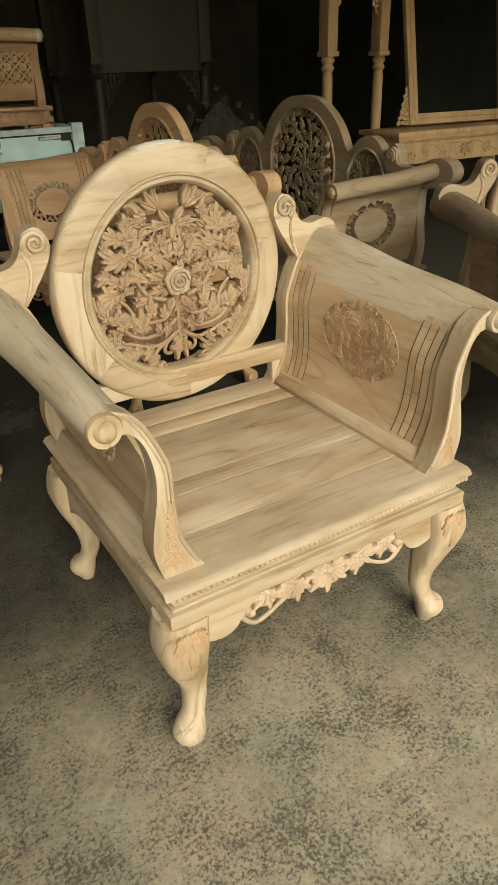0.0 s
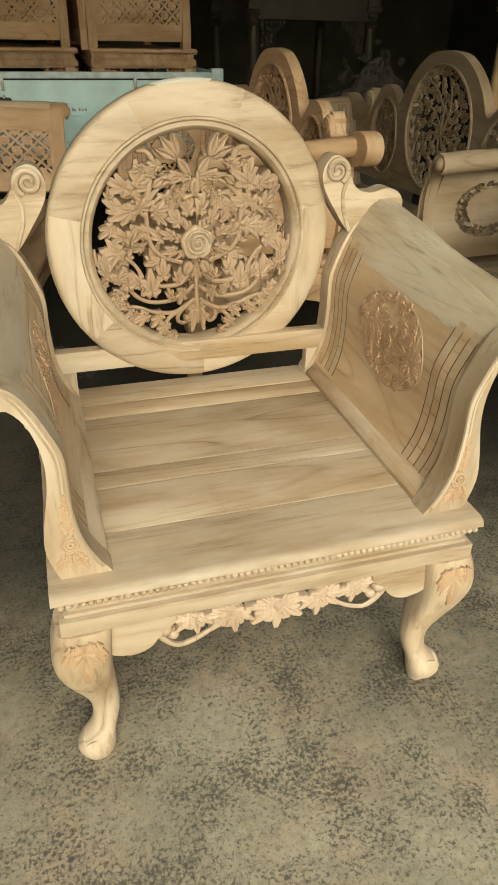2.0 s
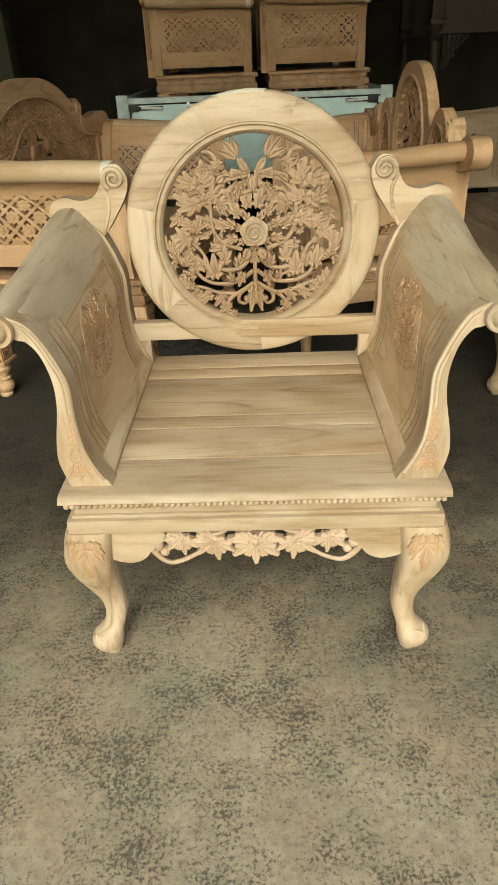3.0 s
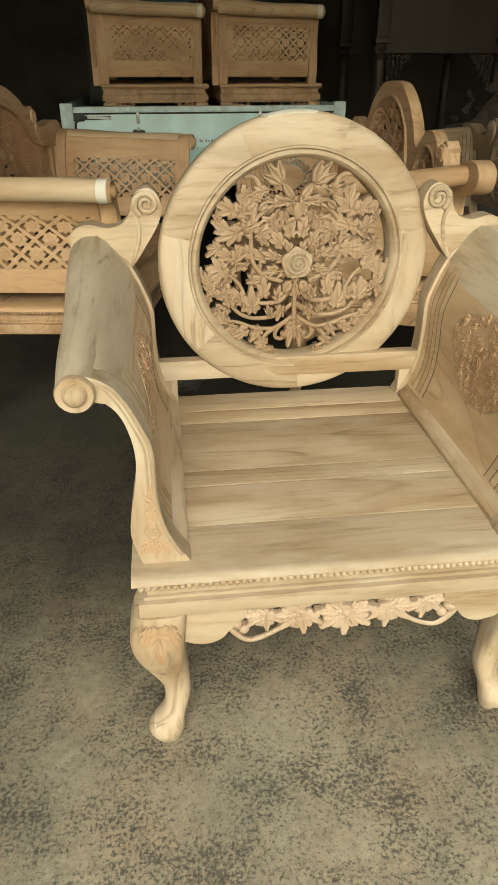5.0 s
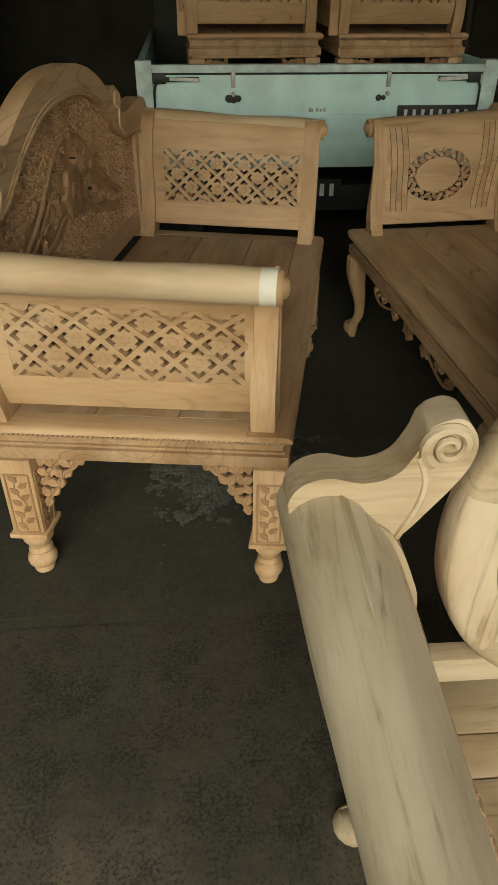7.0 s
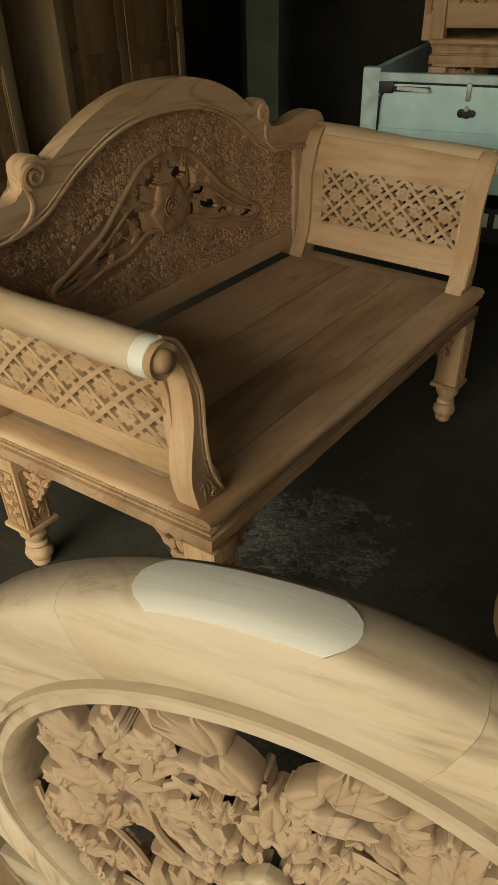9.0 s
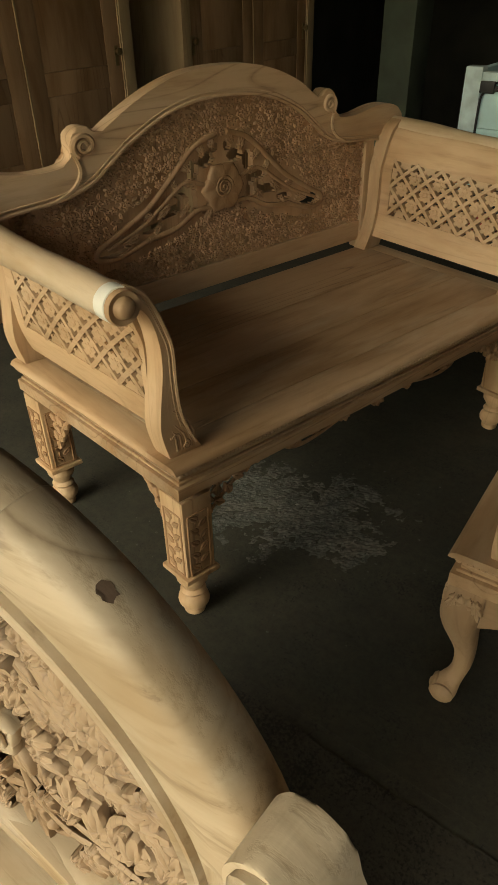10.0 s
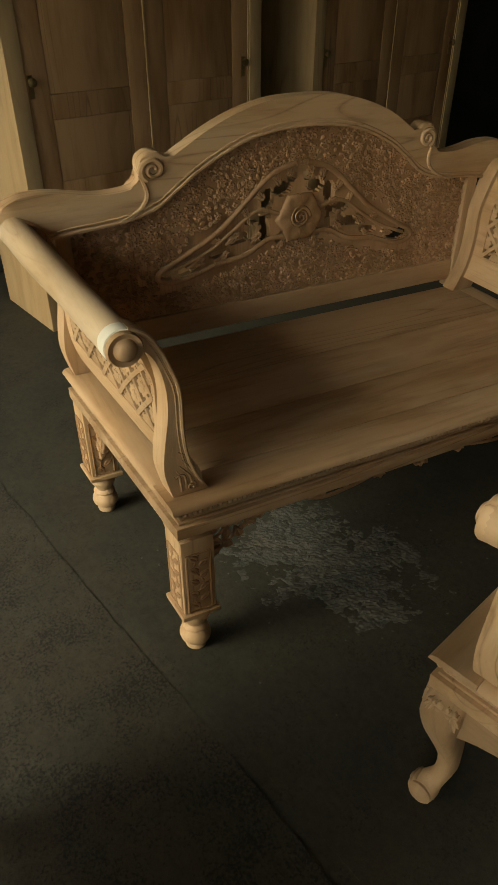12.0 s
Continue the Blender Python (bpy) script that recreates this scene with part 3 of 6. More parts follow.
def apron_carving(bm, m, half, h):
    """Pierced apron below a rail: five clumps of toothed leaves on a waving stem, with a rolled bud at each end."""
    for s in (-1, 1):
        scroll_stroke(bm, m, [(s * half * 0.08, -h * 0.10), (s * half * 0.22, -h * 0.06), (s * half * 0.34, -h * 0.22), (s * half * 0.50, -h * 0.20), (s * half * 0.62, -h * 0.05)], 0.006, 0.005)
        scroll_stroke(bm, m, [(s * half * 0.46, -h * 0.52), (s * half * 0.64, -h * 0.80), (s * half * 0.84, -h * 0.92), (s * half * 0.98, -h * 0.66), (s * half * 0.99, -h * 0.44)], 0.005, 0.008)
        lathe_m(bm, m @ move(s * half * 0.95, -h * 0.50, -0.004), [(0.014, -0.01), (0.015, 0.004), (0.011, 0.012), (0.001, 0.016)], 14)
        lathe_m(bm, m @ move(s * half * 0.88, -h * 0.66, -0.004), [(0.010, -0.01), (0.011, 0.004), (0.008, 0.009), (0.001, 0.012)], 12)
        for c, v, size in ((0.38, 0.34, 0.95), (0.70, 0.28, 0.80)):
            for a, ln in ((-95, 0.62), (-45, 0.66), (-140, 0.56), (-5, 0.62), (30, 0.5)):
                leaf(bm, m @ move(s * half * c, -h * v, 0.003 * (a % 3)) @ spin(radians(a if s > 0 else 180 - a)), h * ln * size, h * ln * size * 0.72, 3, 0.011, 0.014)
            lathe_m(bm, m @ move(s * half * c, -h * v, 0), [(0.008, 0.0), (0.007, 0.008), (0.001, 0.011)], 10)
    for a, ln in ((-90, 0.68), (-40, 0.66), (-140, 0.66), (0, 0.62), (180, 0.62), (35, 0.4), (145, 0.4)):
        leaf(bm, m @ move(0, -h * 0.36, 0.004 + 0.002 * (a % 3)) @ spin(radians(a)), h * ln, h * ln * 0.75, 3, 0.012, 0.016)
    lathe_m(bm, m @ move(0, -h * 0.36, 0.004), [(0.011, 0.0), (0.010, 0.010), (0.005, 0.014), (0.001, 0.015)], 12)


def medallion(bm, at, ru, rv, seed=1, wreath=False):
    """An oval of pierced leaves; at(u, v) gives the frame of the panel there. A wreath leaves the middle of the oval plain."""
    rnd = random.Random(seed)
    if not wreath:
        for ring, n, ln in ((0.90, 28, 0.34), (0.76, 24, 0.38), (0.60, 20, 0.40), (0.44, 14, 0.40), (0.28, 9, 0.38)):
            for i in range(n):
                a = 2 * math.pi * (i + 0.5 * ring * 7) / n
                leaf(bm, at(ru * ring * math.cos(a), rv * ring * math.sin(a)) @ spin(a + rnd.uniform(-1.3, 1.3)) @ move(-rv * ln * 0.5, 0, rnd.uniform(-0.003, 0.003)), rv * ln, rv * ln * 0.85, 3, 0.007, 0.007)
        for i in range(14):
            a = 2 * math.pi * i / 14
            scroll = [at(ru * k * math.cos(a + k * 0.7), rv * k * math.sin(a + k * 0.7)).translation for k in (0.15, 0.4, 0.7, 0.96)]
            tube(bm, smooth_line(scroll, 3), 0.0026, 5)
        rose(bm, at(0, 0) @ move(0, 0, -0.002), rv * 0.28)
    else:
        for i in range(24):
            a = 2 * math.pi * i / 24
            for k in (0.90, 0.76):
                leaf(bm, at(ru * k * math.cos(a + k), rv * k * math.sin(a + k)) @ spin(a + k + math.pi / 2 + rnd.choice((-0.9, 0.9, 2.2))) @ move(-rv * 0.14, 0, 0), rv * 0.30, rv * 0.22, 3, 0.005, 0.010)


def foliage_disc(bm, m, R, seed=4):
    """Openwork of waving stems, toothed vine leaves, buds and a lily in a disc of radius R; almost mirrored about its upright axis."""
    rnd = random.Random(seed)
    def P(u, v):
        return (u * R, v * R, rnd.uniform(-0.003, 0.003))
    for s in (-1, 1):
        def S(*pts, r0=0.0062, r1=0.0044):
            scroll_stroke(bm, m, [P(s * u, v) for u, v in pts], r0, r1)
        def L(u, v, a, ln, wd=None, lo=3, lift=0.012, tip=0.0, deep=0.0):
            w = wd or ln * 0.80
            q = m @ move(s * u * R, v * R, rnd.uniform(0, 0.007) - deep) @ spin(radians(a if s > 0 else 180 - a)) @ Matrix.Rotation(rnd.uniform(-0.05, 0.05), 4, "X")
            leaf(bm, q, ln * R, w * R, lo, lift, 0.018, tip)
        # stems
        S((0.02, -0.44), (0.19, -0.56), (0.42, -0.58), (0.59, -0.52), (0.73, -0.37), (0.87, -0.30), (0.97, -0.14), (0.99, 0.0))
        S((0.02, -0.58), (0.22, -0.70), (0.44, -0.68), (0.62, -0.61), (0.80, -0.58), (0.86, -0.50))
        S((0.06, -0.30), (0.16, -0.40), (0.30, -0.42), (0.40, -0.40), (0.41, -0.34), (0.36, -0.33), r1=0.006)
        S((0.14, -0.20), (0.34, -0.12), (0.45, 0.02), (0.47, 0.20), (0.46, 0.37), (0.34, 0.51), (0.20, 0.58), (0.02, 0.63))
        S((0.46, 0.34), (0.43, 0.56), (0.38, 0.72), (0.44, 0.83), (0.54, 0.84), r0=0.009, r1=0.005)
        S((0.47, 0.36), (0.56, 0.44), (0.62, 0.50))
        S((0.47, 0.26), (0.58, 0.34))
        S((0.46, 0.06), (0.56, 0.10), (0.66, 0.13))
        S((0.55, -0.50), (0.54, -0.34), (0.60, -0.20), (0.70, -0.10))
        S((0.03, -0.60), (0.18, -0.70), (0.20, -0.80), (0.13, -0.83), (0.10, -0.76), r1=0.005)
        S((0.10, -0.64), (0.30, -0.76), (0.34, -0.88), (0.24, -0.94), r1=0.005)
        # lily at the top
        L(0.04, 0.62, 52, 0.20, 0.09, 1, 0.010)
        for a, ln in ((74, 0.24), (50, 0.28), (24, 0.25)):
            L(0.15, 0.76, a, ln, 0.11, 2, 0.016, 0.10)
        L(0.05, 0.60, 2, 0.30, 0.16, 3, 0.013)
        L(0.30, 0.72, -12, 0.22, 0.16, 3, 0.012)
        L(0.30, 0.60, -40, 0.13, 0.10, 2)
        # vine leaves on the stems
        for u, v, a, ln in ((0.52, 0.52, 80, 0.30), (0.62, 0.48, 150, 0.34), (0.60, 0.50, 20, 0.32), (0.56, 0.34, -10, 0.36), (0.66, 0.30, 35, 0.28), (0.58, 0.34, 165, 0.26), (0.78, 0.22, -40, 0.22),
                            (0.44, 0.30, 175, 0.30), (0.40, 0.30, -130, 0.22), (0.46, 0.12, 5, 0.34), (0.64, 0.06, 20, 0.30), (0.70, -0.02, -20, 0.36), (0.66, 0.0, 110, 0.26), (0.74, -0.10, 60, 0.28),
                            (0.46, -0.52, 92, 0.34), (0.56, -0.42, 70, 0.26), (0.68, -0.44, 85, 0.30), (0.84, -0.32, 150, 0.24), (0.86, -0.30, 60, 0.24), (0.94, -0.20, 110, 0.26), (0.90, -0.30, -60, 0.20),
                            (0.34, -0.36, 85, 0.28), (0.20, -0.40, 100, 0.20), (0.14, -0.44, -80, 0.24), (0.26, -0.56, 70, 0.18), (0.36, -0.68, -60, 0.24), (0.50, -0.68, -25, 0.28), (0.64, -0.62, -45, 0.26),
                            (0.70, -0.60, 20, 0.22), (0.78, -0.58, 70, 0.18), (0.22, -0.92, -30, 0.20), (0.30, -0.80, -45, 0.24), (0.20, 0.06, 20, 0.22), (0.18, -0.06, -5, 0.22), (0.14, 0.16, 60, 0.26),
                            (0.26, 0.44, -110, 0.20), (0.14, 0.52, -75, 0.20), (0.36, 0.62, 40, 0.18), (0.46, 0.70, -10, 0.18), (0.80, 0.40, 80, 0.20)):
            L(u, v, a + rnd.uniform(-8, 8), ln * rnd.uniform(0.84, 1.0), None, 3)
        # leaves and a crossing tendril between the lily and the rose
        S((0.01, 0.44), (0.16, 0.40), (0.30, 0.44), (0.40, 0.38), r0=0.006)
        for u, v, a, ln in ((0.06, 0.46, 95, 0.22), (0.05, 0.24, 78, 0.26), (0.18, 0.34, 35, 0.24), (0.16, 0.40, -35, 0.22), (0.28, 0.20, 60, 0.24), (0.30, 0.02, 40, 0.24), (0.30, -0.16, -10, 0.24)):
            L(u, v, a, ln, None, 3, 0.010, 0.0, 0.006)
        # deeper leaves, set back behind the stems
        for q in range(24):
            an, rr = rnd.uniform(-0.75, 1.3), rnd.uniform(0.35, 0.84)
            L(rr * math.cos(an), rr * math.sin(an), rnd.uniform(0, 360), rnd.uniform(0.18, 0.25), None, 3, 0.008, 0.0, 0.016)
        for u, v in ((0.37, -0.34), (0.85, -0.50), (0.80, -0.56), (0.22, 0.61), (0.11, -0.77)):
            lathe_m(bm, m @ move(s * u * R, v * R, 0), [(0.007, -0.008), (0.009, 0.0), (0.007, 0.008), (0.002, 0.011)], 10)
        L(0.015, -0.62, -80, 0.34, 0.20, 3, 0.014, 0.1)
        L(0.05, -0.18, -62, 0.17, 0.11, 1, 0.010)
    leaf(bm, m @ move(0, 0.60 * R, 0.004) @ spin(radians(-90)), 0.20 * R, 0.09 * R, 1, 0.010, 0.014)
    leaf(bm, m @ move(0, -0.22 * R, 0.002) @ spin(radians(-90)), 0.22 * R, 0.15 * R, 3, 0.010, 0.014)
    tube(bm, [m @ Vector((0, v * R, 0)) for v in (-0.38, -0.50, -0.62)], 0.006, 8)
    for i in range(7):
        a = 2 * math.pi * (i + 0.25) / 7
        leaf(bm, m @ spin(a) @ move(0.10 * R, 0, 0.0), 0.17 * R, 0.13 * R, 3, 0.010, 0.012)


def rolled_arm(t, W, S, D, s, mats, y0, y1, rise=0.045, post_w=0.05, rib=True, oval=None, wreath=False, lattice=None, front_carving=True, bottom=0.0, rad=(0.040, 0.054), carve=None, log=None, tall=1.0, saddle=False, board=None):
    """One S-shaped arm with posts, panel, roll and knob. s is -1 for the left arm and +1 for the right one; mats are grain along y and z and the carving."""
    my, mz, mc = mats
    inner, outer = arm_lines(W, S, tall)
    flip = -1 if s < 0 else 1
    ic, oc = [(x if s < 0 else -x, z) for x, z in inner], [(x if s < 0 else -x, z) for x, z in outer]
    for a, lift in ((y0, 0.0), (y1 - post_w, rise * 0.85)):
        bm = bmesh.new()
        up = [(x, S + (z - S) * (1 + lift / 0.39)) for x, z in ic + oc]
        prism(bm, up, a, a + post_w, "y", 0.004)
        post = part("arm_post", bm, mz, t)
        if lift == 0.0:
            bm = bmesh.new()
            tube(bm, [(x + s * 0.004, a - 0.001, z) for x, z in ic[2:]], 0.0045, 6)
            tube(bm, [(x + s * 0.014, a + 0.001, z - 0.002) for x, z in ic[6:-2]], 0.0025, 6)
            part("edge_bead", bm, mz, post)
            if front_carving:
                bm = bmesh.new()
                mm = facing((s * (W - 0.046), a + 0.001, S + 0.062), (0, 0, 1), (0, -1, 0)) @ Matrix.Diagonal((1, 0.88, 0.72, 1))
                rose(bm, mm @ move(0.010, 0, -0.004), 0.025)
                for z, ln, wd in ((0.030, 0.040, 0.042), (0.050, 0.038, 0.036), (0.068, 0.034, 0.030), (0.084, 0.030, 0.022)):
                    leaf(bm, mm @ move(z, 0, 0.001), ln, wd, 3, 0.010, 0.008)
                for q in (-0.75, 0.0, 0.75):
                    leaf(bm, mm @ move(-0.008, 0.012 * q, 0.0) @ spin(math.pi - q * 0.7), 0.046, 0.030, 3, 0.010, 0.008)
                tagged(part("post_carving", bm, carve or mz, post, "rose and leaves carved on the post"), kind="stuff")
    # the panel between the posts follows the inner line
    ya, yb = y0 + post_w - 0.004, y1 - post_w + 0.004
    line = smooth_line([(x, z, 0) for x, z in ic[::4]], 8)
    cum = [0.0]
    for p, q in zip(line, line[1:]):
        cum.append(cum[-1] + (q - p).length)
    def along(v):
        d = bottom / cum[-1] * cum[-1] + v * (cum[-1] - bottom)
        for k in range(len(cum) - 1):
            if d <= cum[k + 1] + 1e-9:
                f = (d - cum[k]) / max(1e-9, cum[k + 1] - cum[k])
                p, tg = line[k].lerp(line[k + 1], f), (line[min(k + 2, len(line) - 1)] - line[max(k - 1, 0)]).normalized()
                return p, tg
        return line[-1], (line[-1] - line[-2]).normalized()
    def at(u, v, off):
        p, tg = along(v)
        nx, nz = -s * tg[1], s * tg[0]
        y = ya + (yb - ya) * u
        k = 1 + rise * (y - y0) / (y1 - y0) / 0.39
        return Vector((p[0] + nx * off, y, S + (p[1] + nz * off - S) * k))
    depth = 0.010 if rib else 0.014
    cy, cv, ru, rv = oval or (0, 0, 0, 0)
    height = cum[-1] - bottom
    def in_oval(u, v):
        a, b = (ya + (yb - ya) * u - cy) / ru, (v * height - cv) / rv
        r = a * a + b * b
        return (0.42 < r < 1.0 and noise.noise((a * 5.5, b * 5.5, 1.7)) > -0.42) if wreath else (0.55 < r < 0.97 and noise.noise((a * 5.5, b * 4.5, 0.4)) > 0.08)
    def in_lattice(u, v):
        return lattice[0] < ya + (yb - ya) * u < lattice[1] and lattice[2] < v * height < lattice[3]
    bm = bmesh.new()
    hole = in_oval if oval else in_lattice if lattice else None
    sheet(bm, lambda u, v: at(u, v, -depth), lambda u, v: at(u, v, -depth - 0.022), 110 if oval else 64, 76 if oval else 40, hole)
    panel = part("side_panel", bm, board or my, t)
    if rib:
        for k, y in enumerate((ya + 0.018, ya + 0.043, ya + 0.068, ya + 0.093, yb - 0.093, yb - 0.068, yb - 0.043, yb - 0.018)):
            bm = bmesh.new()
            sec = []
            lean = (1 if y < (ya + yb) / 2 else -1) * 0.030
            for i in range(2, 17):
                v = i / 18
                u = (y + lean * (0.5 - v) - ya) / (yb - ya)
                w = 0.0114 / (yb - ya)
                sec.append([at(u - w, v, -depth - 0.003), at(u - w * 0.93, v, -depth + 0.0013), at(u + w * 0.93, v, -depth + 0.0013), at(u + w, v, -depth - 0.003)])
            loft(bm, sec)
            part("rib", bm, board or my, panel)
        # thin dark strips that paint the shade into the grooves between ribs
        for y in (ya + 0.0305, ya + 0.0555, ya + 0.0805, ya + 0.1055, yb - 0.1055, yb - 0.0805, yb - 0.0555, yb - 0.0305):
            bm = bmesh.new()
            sec = []
            lean = (1 if y < (ya + yb) / 2 else -1) * 0.030
            for i in range(2, 17):
                v = i / 18
                u, w = (y + lean * (0.5 - v) - ya) / (yb - ya), 0.0011 / (yb - ya)
                sec.append([at(u - w, v, -depth - 0.002), at(u - w, v, -depth + 0.0012), at(u + w, v, -depth + 0.0012), at(u + w, v, -depth - 0.002)])
            loft(bm, sec)
            part("incised_line", bm, groove_shade, panel, "dark strip that stands in for the shade in the groove")
    if oval:
        def frame_at(du, dv):
            v = (cv + dv) / height
            u = (cy + du - ya) / (yb - ya)
            p = at(u, v, -depth - 0.002)
            q = at(u, min(1, v + 0.03), -depth - 0.002)
            up = (q - p).normalized()
            return facing(p, (0, 1, 0), Vector((0, 1, 0)).cross(up) * (1 if (Vector((0, 1, 0)).cross(up))[0] * -s > 0 else -1))
        bm = bmesh.new()
        medallion(bm, frame_at, ru, rv, 5 + s, wreath)
        tagged(part("medallion", bm, mc if not wreath else my, panel, "carved floral medallion" if not wreath else "pierced wreath of leaves"), kind="stuff")
        bm = bmesh.new()
        pts = [frame_at(ru * 0.99 * math.cos(2 * math.pi * i / 40), rv * 0.99 * math.sin(2 * math.pi * i / 40)).translation for i in range(41)]
        tube(bm, pts, 0.0035, 5)
        part("oval_rim", bm, my, panel)
    if lattice:
        bm = bmesh.new()
        l0, l1, v0, v1 = lattice
        nx, nz = 5, 2
        ca, cb = (l1 - l0) / nx / 2, (v1 - v0) / nz / 2
        def P(y, v, off):
            return at((y - ya) / (yb - ya), v / height, -depth + off)
        def slab(pts, o0, o1):
            lo, hi = [bm.verts.new(P(a, b, o0)) for a, b in pts], [bm.verts.new(P(a, b, o1)) for a, b in pts]
            bm.faces.new(lo)
            bm.faces.new(hi[::-1])
            for i in range(len(pts)):
                j = (i + 1) % len(pts)
                bm.faces.new((lo[i], hi[i], hi[j], lo[j]))
        def clip(a, b):
            return min(max(a, l0 - 0.004), l1 + 0.004), min(max(b, v0 - 0.004), v1 + 0.004)
        for i in range(2 * nx + 1):
            for j in range(2 * nz + 1):
                if (i + j) % 2 == 0:
                    continue
                y, v = l0 + ca * i, v0 + cb * j
                tile = []
                for q in range(4):
                    c0, c1 = ((1, 0), (0, 1), (-1, 0), (0, -1))[q], ((1, 0), (0, 1), (-1, 0), (0, -1))[(q + 1) % 4]
                    tile.append((c0[0] * 0.57, c0[1] * 0.57))
                    for f, g in ((0.34, 0.58), (0.37, 0.98), (0.63, 0.98), (0.66, 0.58)):
                        tile.append(((c0[0] * (1 - f) + c1[0] * f) * g, (c0[1] * (1 - f) + c1[1] * f) * g))
                slab([clip(y + ca * a, v + cb * b) for a, b in tile], -0.0205, -0.0025)
                if 0 < i < 2 * nx and 0 < j < 2 * nz:
                    nrm = (P(y, v, 0.01) - P(y, v, 0)).normalized()
                    sprig(bm, facing(P(y, v, -0.0025), (0, 1, 0), nrm), 0.015, 6, 0.0022)
                    sprig(bm, facing(P(y, v, -0.0205), (0, 1, 0), -nrm), 0.015, 6, 0.0022)
        wd = 0.0064
        for i in range(2 * nx):
            for j in range(2 * nz):
                y, v = l0 + ca * i, v0 + cb * j
                if (i + j) % 2 == 0:
                    a, b = (y, v), (y + ca, v + cb)
                else:
                    a, b = (y + ca, v), (y, v + cb)
                d = Vector((b[0] - a[0], b[1] - a[1])).normalized()
                e = Vector((-d[1], d[0])) * wd
                a, b = (a[0] - d[0] * 0.002, a[1] - d[1] * 0.002), (b[0] + d[0] * 0.002, b[1] + d[1] * 0.002)
                slab([(a[0] + e[0], a[1] + e[1]), (b[0] + e[0], b[1] + e[1]), (b[0] - e[0], b[1] - e[1]), (a[0] - e[0], a[1] - e[1])], -0.0232, 0.0012)
        tagged(part("lattice", bm, mc, panel, "pierced diamond lattice with flowers"), kind="stuff")
    # rolled top, a hand-planed log that rises and swells to the back
    thin = 0.040 - rad[0]
    rx, rz = s * (W + 0.052 + thin * 0.6), S + 0.355 * tall + thin * 1.5
    path, rad2 = [], []
    for i in range(17):
        u = i / 16
        path.append((rx + s * (rad[1] - rad[0]) * (0.6 * u if thin < 0.005 else 0.9 * u), y0 - 0.006 + (y1 - y0 + 0.02) * u, rz + rise * u + 0.002 * math.sin(9 * u)))
        rad2.append(rad[0] + (rad[1] - rad[0]) * u + 0.0015 * math.sin(11 * u))
    bm = bmesh.new()
    tube(bm, path, rad2, 20)
    roll = part("arm_roll", bm, log or my, t, "rounded arm roll, greyish and hand-planed")
    if saddle:
        # the roll's wood flows down into the panel
        def over(u, v):
            k = 1 + 15.99 * u
            i = min(15, int(k) - 1)
            c = Vector(path[i]).lerp(Vector(path[i + 1]), k - 1 - i)
            q = rad2[i] * 1.012
            y = ya + (yb - ya) * u
            foot, mid = at(u, 0.775, -depth + 0.0008), at(u, 0.93, 0.006)
            top = Vector((c[0] - s * q * 0.30, y, c[2] + q * 0.954))
            p = foot * (1 - v) ** 2 + mid * 2 * v * (1 - v) + top * v * v
            p[1] = y
            return p
        bm = bmesh.new()
        sheet(bm, over, lambda u, v: over(u, v) + Vector((s * 0.007, 0, -0.005)), 16, 10)
        part("saddle", bm, log or my, roll)
    bm = bmesh.new()
    r = rad[0]
    lathe(bm, [(r * 1.0, 0.0), (r * 1.04, -0.010), (r * 0.95, -0.016), (r * 0.66, -0.013), (r * 0.60, -0.016), (r * 0.56, -0.022), (r * 0.40, -0.027), (0.002, -0.029)], (rx, y0, rz), 20, "y")
    part("volute", bm, mz, roll, "turned knob at the roll's end")
    return roll


def scroll_pair(t, s, outline, at, r, y0, y1, mat):
    bm = bmesh.new()
    pts = [(p[0], p[1]) for p in smooth_line([(s * x, z, 0) for x, z in outline], 8, True)]
    prism(bm, pts[::s], y0, y1, "y", 0.0025)
    wing = part("back_wing", bm, mat, t)
    bm = bmesh.new()
    spiral(bm, facing((s * at[0], y0 - 0.001, at[1]), (1, 0, 0), (0, -1, 0)), r, 1.7, r * 0.29, radians(-60 if s > 0 else 240), s)
    part("scroll", bm, mat, wing, "spiral scroll")
    return wing


